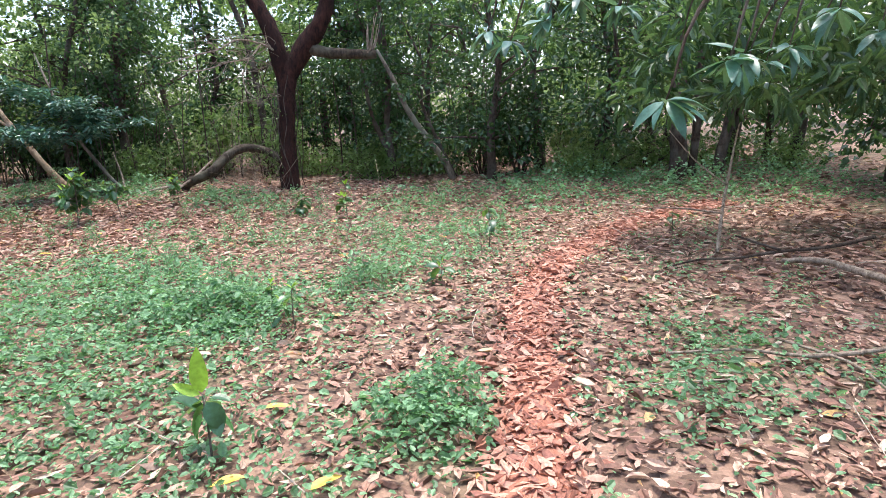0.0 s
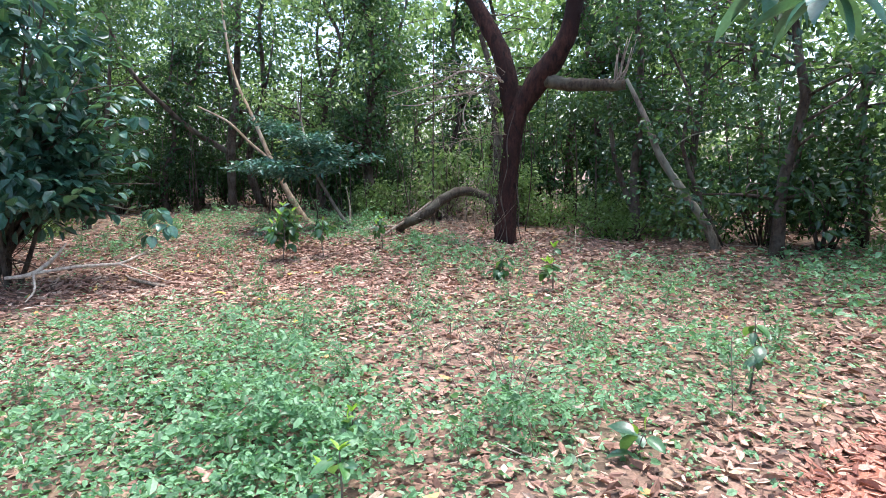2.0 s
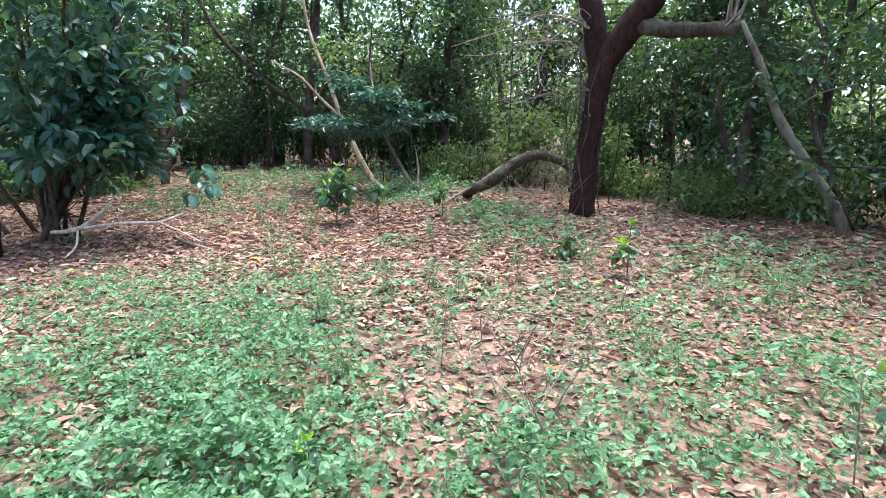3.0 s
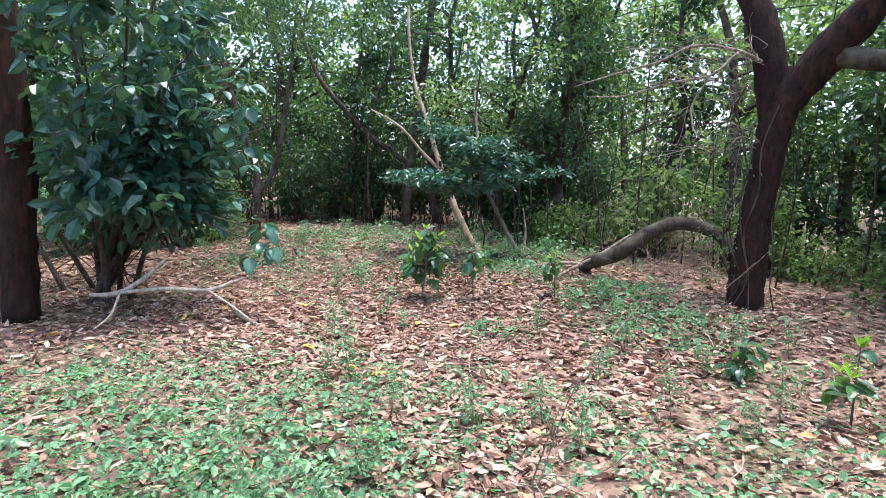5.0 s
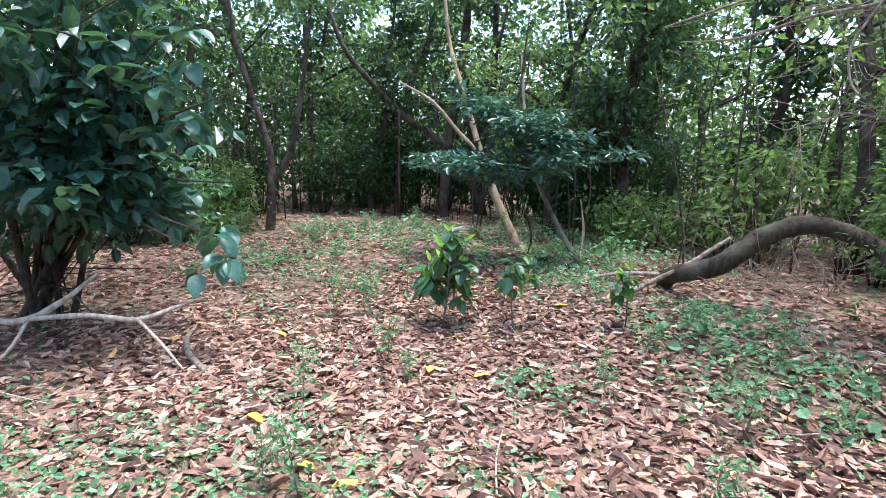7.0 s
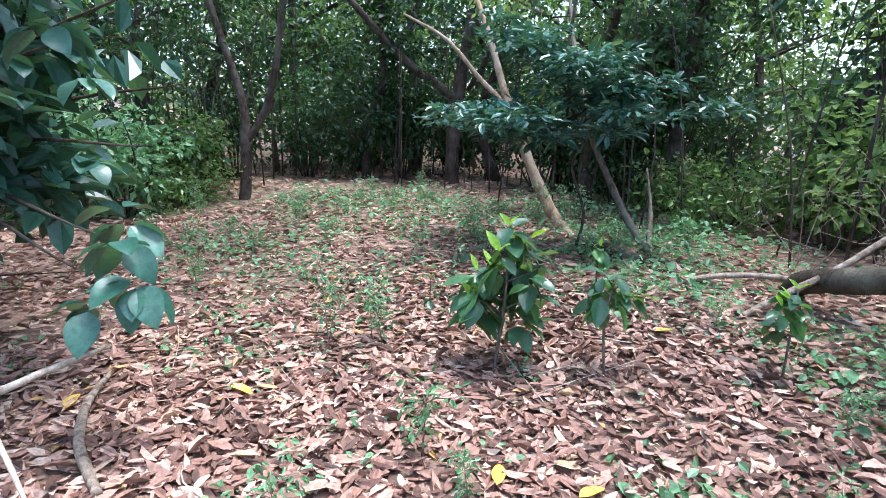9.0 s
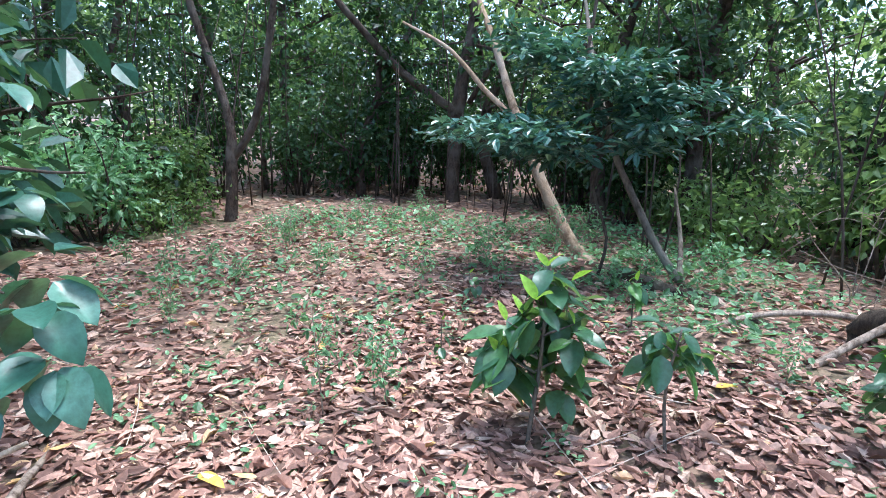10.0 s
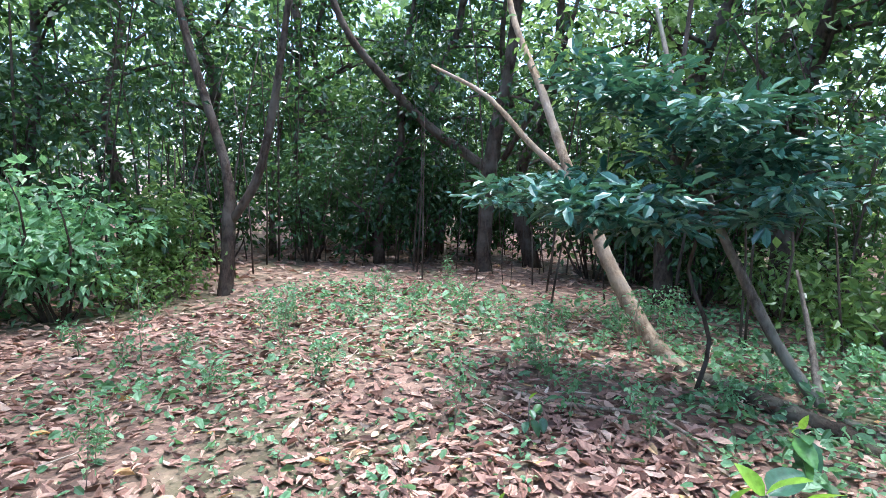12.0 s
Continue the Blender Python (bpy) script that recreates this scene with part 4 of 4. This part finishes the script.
# ---- small-leaved tree whose sprays hang in layers before the slanting trunk ----
def spray_tree():
    x, y = -7.05, 11.35
    z = float(ground_z(x, y))
    t = holder("layered_tree", x, y, z, "slim tree with flat layers of small blue-green leaves", "tree")
    o = np.array([x, y, z])
    loc = np.random.default_rng(51)
    lines = [[(0, 0, -0.08, 0.016), (0.06, 0.03, 0.35, 0.014), (-0.09, -0.03, 0.8, 0.012), (-0.05, 0.02, 1.15, 0.012), (-0.25, -0.05, 1.6, 0.011), (-0.3, 0.1, 2.4, 0.015), (-0.3, 0.2, 3.2, 0.008)]]
    ends = []
    for e in ((-8.3, 10.4, 1.3), (-7.9, 10.3, 1.4), (-7.4, 10.2, 1.38), (-7.0, 10.0, 1.36), (-7.1, 10.6, 1.3), (-6.9, 11.0, 1.7), (-6.6, 10.7, 1.85), (-6.3, 11.5, 1.65), (-6.0, 11.6, 1.7), (-7.6, 11.2, 2.1), (-7.3, 10.9, 2.05), (-7.9, 11.0, 2.2), (-6.6, 11.5, 1.9), (-7.7, 10.6, 1.45), (-6.4, 11.1, 1.45), (-5.8, 11.9, 1.5)):
        e = (np.array(e) - (-7.25, 10.8, 0)) * (0.78, 0.78, 1) + (-7.25, 10.8, 0) - o
        s = np.array([-0.2, -0.02, max(1.0, e[2] - 0.35)])
        m = (s + e) / 2 + np.array([0, 0, 0.08])
        lines.append([(*s, 0.012), (*m, 0.009), (*e, 0.003)])
        for u in (0.45, 0.6, 0.75, 0.9, 1.0, 1.1):
            ends.append(s * (1 - u) + e * u + loc.normal(0, 0.1, 3) * np.array([1, 1, 0.4]))
    part("trunk", limbs_mesh("trunk", lines, M_bark, 6, 0.05, 0.12), t)
    pos, off = crown_points(np.array(ends), 0.26, 40)
    pos[:, 2] = np.repeat(np.array(ends)[:, 2], 40) + (pos[:, 2] - np.repeat(np.array(ends)[:, 2], 40)) * 0.4
    n = len(pos)
    along = unit(off) * np.array([1, 1, 0.2]) + loc.normal(0, 0.3, (n, 3))
    up = loc.normal(0, 0.3, (n, 3)) + np.array([0, 0, 1.0])
    ln = loc.uniform(0.06, 0.135, n)
    part("foliage", leaves_mesh("foliage", pos, along, up, ln, ln * 0.46, M_spray, T_ROUND), t, kind="stuff")
    return t


spray_tree()


# ---- mango bough that hangs into view beside the path ----
def mango_tree():
    x, y = 5.0, 4.4
    z = float(ground_z(x, y))
    t = holder("mango_tree", x, y, z, "broad tree whose low boughs carry long drooping leaves", "tree")
    o = np.array([x, y, z])
    loc = np.random.default_rng(61)
    trunk = [[(0, 0, -0.15, 0.26), (0.05, 0, 0.8, 0.2), (0, 0.05, 2.0, 0.18), (0.1, 0.1, 4.0, 0.14), (0.1, 0.1, 6.5, 0.06)]]
    part("trunk", limbs_mesh("trunk", trunk, M_bark, 12, 0.06, 0.12), t)
    tips = [(1.07, 2.75, 1.5), (1.45, 2.95, 1.68), (1.6, 3.1, 1.72), (2.0, 3.0, 1.9), (1.85, 3.5, 2.15), (0.5, 4.0, 1.92), (0.36, 4.12, 2.0), (0.75, 4.1, 2.05), (1.0, 4.2, 2.2), (1.4, 4.6, 2.2), (1.9, 4.4, 2.4), (0.9, 4.9, 2.3), (1.3, 3.7, 2.35), (2.3, 3.9, 1.8), (2.6, 4.7, 1.75), (2.2, 5.4, 2.0), (2.9, 5.6, 1.7), (3.1, 4.2, 1.9), (1.7, 5.4, 2.3), (2.5, 3.2, 2.2), (0.55, 4.6, 2.35), (3.4, 5.4, 1.8), (2.9, 3.6, 1.75)]
    lines, clumps = [], []
    for q in tips:
        e = np.array(q) - o
        up_z = 3.0 + 0.5 * loc.random()
        lines.append([(0.0, 0.05, up_z, 0.03), (e[0] * 0.6, e[1] * 0.6, up_z + 0.2, 0.02), (e[0] * 0.93, e[1] * 0.93, e[2] + 0.55, 0.011), (*e, 0.004)])
        for _ in range(11):
            a = loc.uniform(0, 2 * np.pi)
            d = (math.cos(a), math.sin(a), loc.normal(-0.35, 0.4))
            put_leaf(t, MANGO, e + np.array(d) * 0.012, d, (loc.normal(0, 0.25), loc.normal(0, 0.25), 1), loc.uniform(0.65, 1.05))
    part("boughs", limbs_mesh("boughs", lines, M_bark, 6, 0.05, 0.12), t, kind="stuff")
    for _ in range(70):
        a, q = loc.uniform(0, 2 * np.pi), loc.uniform(0.4, 2.8)
        clumps.append((math.cos(a) * q, math.sin(a) * q + 0.6, loc.uniform(2.3, 5.5)))
    clumps += [(loc.uniform(-2.8, 1.5), loc.uniform(0.6, 3.2), loc.uniform(1.5, 2.7)) for _ in range(80)]
    clumps = [c for c in clumps if c[0] > -3.6]
    part("foliage", foliage("foliage", np.array(clumps), 0.36, 36, (0.14, 0.24), M_green, T_CURL, 0.6, (0.28, 0.36)), t, kind="stuff")
    return t


mango_tree()


# ---- dead branches and twigs ----
single("dead_branch", [[(3.2, 5.2, -0.02, 0.022), (3.35, 4.85, 0.06, 0.030), (3.5, 4.3, 0.05, 0.034), (3.7, 3.6, 0.03, 0.038)], [(3.5, 4.3, 0.05, 0.022), (3.2, 3.6, 0.12, 0.019), (2.7, 3.25, 0.02, 0.013)]], M_twig, "thick dry grey branch lying on the leaves", "branch", 8, "dead branches on the ground")
single("dead_branch", [[(2.1, 5.25, -0.06, 0.008), (2.5, 5.36, -0.02, 0.011), (2.8, 5.28, 0.0, 0.013), (3.3, 5.45, 0.0, 0.015), (3.8, 5.42, 0.04, 0.018), (4.4, 5.65, 0.06, 0.02)], [(3.3, 5.4, 0.03, 0.015), (3.0, 5.7, 0.12, 0.01)]], M_bark, "long dark fallen branch in the litter", "branch", 7, "dead branches on the ground")
single("dead_branch", [[(1.4, 3.36, -0.06, 0.008), (1.85, 3.34, -0.05, 0.01), (2.2, 3.15, -0.02, 0.013), (2.67, 3.1, 0.05, 0.016), (3.2, 3.3, 0.12, 0.02)], [(2.16, 3.5, -0.05, 0.009), (2.3, 3.0, 0.0, 0.009), (2.35, 2.75, -0.06, 0.007)]], M_twig, "thin forked dry twig on the ground", "branch", 6, "dead branches on the ground")
single("dead_branch", [[(2.85, 5.75, -0.06, 0.02), (3.1, 6.2, 0.35, 0.018), (3.3, 6.5, 0.75, 0.014), (3.45, 6.7, 1.1, 0.01), (3.55, 6.8, 1.35, 0.005)], [(3.2, 6.35, 0.55, 0.01), (2.95, 6.6, 0.8, 0.008), (2.7, 6.8, 1.15, 0.004)], [(3.05, 6.1, 0.28, 0.01), (2.7, 6.4, 0.3, 0.009), (2.4, 6.7, 0.26, 0.005)]], M_twig, "pale dead bough standing slantwise in the leaves", "branch", 6, "dead branches on the ground")
single("dead_branch", [[(-7.10, 5.79, 0.16, 0.020), (-6.99, 6.00, 0.17, 0.026), (-6.98, 6.24, 0.29, 0.022), (-7.05, 6.49, 0.47, 0.012)], [(-6.97, 6.02, 0.18, 0.020), (-6.61, 6.33, 0.24, 0.020), (-6.23, 6.59, 0.26, 0.019), (-6.18, 6.80, 0.32, 0.015), (-6.22, 7.06, 0.36, 0.009)], [(-6.91, 6.00, 0.18, 0.014), (-6.67, 5.86, 0.04, 0.012), (-6.55, 5.69, -0.04, 0.007)], [(-6.23, 6.59, 0.26, 0.012), (-5.88, 6.65, 0.18, 0.010), (-5.55, 6.70, 0.09, 0.006)]], M_stick, "forked pale dry branch below the shrub", "branch", 7, "dead branches on the ground")
single("dead_branch", [[(-5.8, 10.56, 0.05, 0.018), (-5.55, 10.95, 0.2, 0.022), (-5.2, 11.3, 0.24, 0.024), (-4.9, 11.5, 0.2, 0.02)], [(-5.13, 10.45, 0.03, 0.02), (-4.95, 10.75, 0.22, 0.024), (-4.7, 11.15, 0.45, 0.025), (-4.5, 11.5, 0.7, 0.02)], [(-5.6, 10.8, 0.15, 0.012), (-5.4, 10.6, 0.08, 0.01), (-5.15, 10.45, 0.04, 0.008)]], M_twig, "forked bare branch leaning by the arched limb", "branch", 7, "dead branches on the ground")
single("dead_branch", [[(-7.0, 7.2, -0.06, 0.012), (-6.6, 7.0, -0.04, 0.02), (-6.2, 6.9, -0.03, 0.024), (-5.8, 6.9, -0.05, 0.02)]], M_twig, "dry stick lying in the dead leaves", "branch", 7, "dead branches on the ground")
single("dead_branch", [[(-8.0, 10.3, 0.07, 0.01), (-7.4, 10.35, 0.12, 0.014), (-6.9, 10.6, 0.14, 0.012), (-6.5, 10.5, 0.12, 0.008)]], M_twig, "thin dry stick on the litter", "branch", 6, "dead branches on the ground")


def twig_tangle(name, roots, count, reach, rise, label, seed):
    loc = np.random.default_rng(seed)
    lines = []
    for r in roots:
        r = np.array(r)
        for _ in range(count):
            d = np.array([loc.normal(reach[0], 0.35), loc.normal(reach[1], 0.35), loc.normal(rise, 0.3)])
            e = r + d * loc.uniform(0.5, 1.1)
            m = (r + e) / 2 + loc.normal(0, 0.14, 3)
            k = r * 0.75 + m * 0.25 + loc.normal(0, 0.07, 3)
            lines.append([(*r, 0.006), (*k, 0.005), (*m, 0.004), (*(m * 0.5 + e * 0.5 + loc.normal(0, 0.09, 3)), 0.003), (*e, 0.002)])
            for _ in range(4):
                q = m + (e - m) * 0.5 * loc.random()
                f = q + loc.normal(0, 0.3, 3) + d * 0.15
                lines.append([(*q, 0.003), (*((q + f) / 2 + loc.normal(0, 0.05, 3)), 0.0025), (*f, 0.002)])
    return single(name, lines, M_twig, label, "twigs", 5)


single("bare_branch", [[(-2.85, 11.2, 2.6, 0.02), (-3.1, 10.85, 2.76, 0.018), (-3.4, 10.5, 2.8, 0.015), (-3.65, 10.2, 2.62, 0.015), (-3.95, 10.1, 2.55, 0.011), (-4.4, 9.85, 2.4, 0.005)],
                       [(-3.1, 10.8, 2.74, 0.016), (-3.25, 10.55, 2.5, 0.014), (-3.55, 10.3, 2.42, 0.012), (-3.9, 10.0, 2.28, 0.009), (-4.3, 9.95, 2.3, 0.004)],
                       [(-3.25, 10.55, 2.5, 0.01), (-3.35, 10.4, 2.2, 0.009), (-3.3, 10.35, 1.95, 0.008), (-3.2, 10.3, 1.85, 0.005)],
                       [(-3.65, 10.2, 2.62, 0.009), (-3.8, 10.1, 2.75, 0.007), (-4.1, 9.9, 2.72, 0.004)], [(-3.55, 10.3, 2.42, 0.008), (-3.7, 10.25, 2.2, 0.006), (-3.95, 10.15, 2.1, 0.003)]], M_twig, "crooked leafless grey branch growing from the forked trunk", "branch", 6)
twig_tangle("bare_twigs", [(-3.0, 11.05, 2.75), (-3.0, 11.0, 2.4), (-2.98, 10.95, 1.9)], 7, (-0.9, -0.6), -0.1, "tangle of leafless grey twigs from the forked trunk", 71)
twig_tangle("dead_bush", [(-5.3, 12.1, 0.1), (-4.7, 11.9, 0.1)], 4, (0.1, 0.0), 1.2, "leafless grey dead bush", 72)
twig_tangle("dead_bush", [(-4.4, 12.2, 0.1), (-3.9, 12.4, 0.1)], 8, (0.05, 0.0), 1.0, "leafless grey dead bush", 73)


for x, y, k in ((-1.81, 6.30, 0), (-0.80, 5.55, 1), (-0.86, 5.72, 2), (-3.15, 10.24, 3)):
    twig_tangle("dry_stalks", [(x, y, float(ground_z(x, y)) - 0.02)], 5, (0.0, 0.0), 0.3, "withered brown stalks standing in the litter", 90 + k)


def loose_sticks():
    loc = np.random.default_rng(95)
    lines = []
    for _ in range(150):
        x, y, a, l = loc.uniform(-10, 5), loc.uniform(2, 12.5), loc.uniform(0, 6.28), loc.uniform(0.08, 0.35)
        pts = []
        for u in (-1, 0, 1):
            px, py = x + u * l * math.cos(a) + loc.normal(0, 0.015), y + u * l * math.sin(a) + loc.normal(0, 0.015)
            pts.append((px, py, float(ground_z(px, py)) + 0.045, loc.uniform(0.002, 0.006)))
        lines.append(pts)
    return tagged(new("loose_sticks", limbs_mesh("loose_sticks", lines, M_stick, 4, 0.05, 0.15)), "thin pale sticks scattered over the litter", "twigs", kind="stuff")


loose_sticks()


def thicket_stems():
    loc = np.random.default_rng(96)
    lines = []
    for _ in range(190):
        t = loc.random()
        if t < 0.6:
            x, y = loc.uniform(-14, 6), loc.uniform(12.3, 15.5)
        else:
            x, y = loc.uniform(-15.5, -12.6), loc.uniform(6, 15)
        h, r0 = loc.uniform(1.2, 4.5), loc.uniform(0.007, 0.02)
        lx, ly, z = loc.normal(0, 0.14) * h, loc.normal(0, 0.14) * h, float(ground_z(x, y))
        lines.append([(x, y, z - 0.05, r0), (x + lx * 0.3 + loc.normal(0, 0.06), y + ly * 0.3, z + h * 0.45, r0 * 0.8), (x + lx, y + ly, z + h, r0 * 0.4)])
    return tagged(new("thicket_stems", limbs_mesh("thicket_stems", lines, M_bark, 4, 0.05, 0.5)), "thin bare stems crowding under the trees", "stems", kind="stuff")


thicket_stems()


# ---- yellow fallen leaves that stand out ----
def yellow_leaf(x, y, turn, size):
    ob = new("yellow_leaf", YELLOW)
    ob.matrix_basis = pose(x, y, float(ground_z(x, y)) + 0.05, 0, -4, turn) @ Matrix.Scale(size, 4)
    return tagged(ob, "yellow fallen leaf on brown litter", "leaf", "yellow fallen leaves")


YELLOW = blade(0.16, 0.06, 0.25, 0.35, M_yellow)
for x, y, a, s in ((-4.95, 8.15, 130, 1.0), (-4.7, 8.35, 80, 0.9), (-6.35, 7.6, 20, 1.0), (-6.6, 6.9, 150, 1.0), (-4.4, 6.9, 30, 0.9), (-4.1, 6.95, 70, 1.0), (-5.0, 6.9, 10, 1.0), (-0.9, 2.2, 200, 1.0), (-0.6, 2.1, 40, 1.0), (-1.0, 2.8, 10, 0.9), (-3.3, 6.3, 110, 0.9), (-5.3, 9.9, 60, 0.9)):
    yellow_leaf(x, y, a, s)
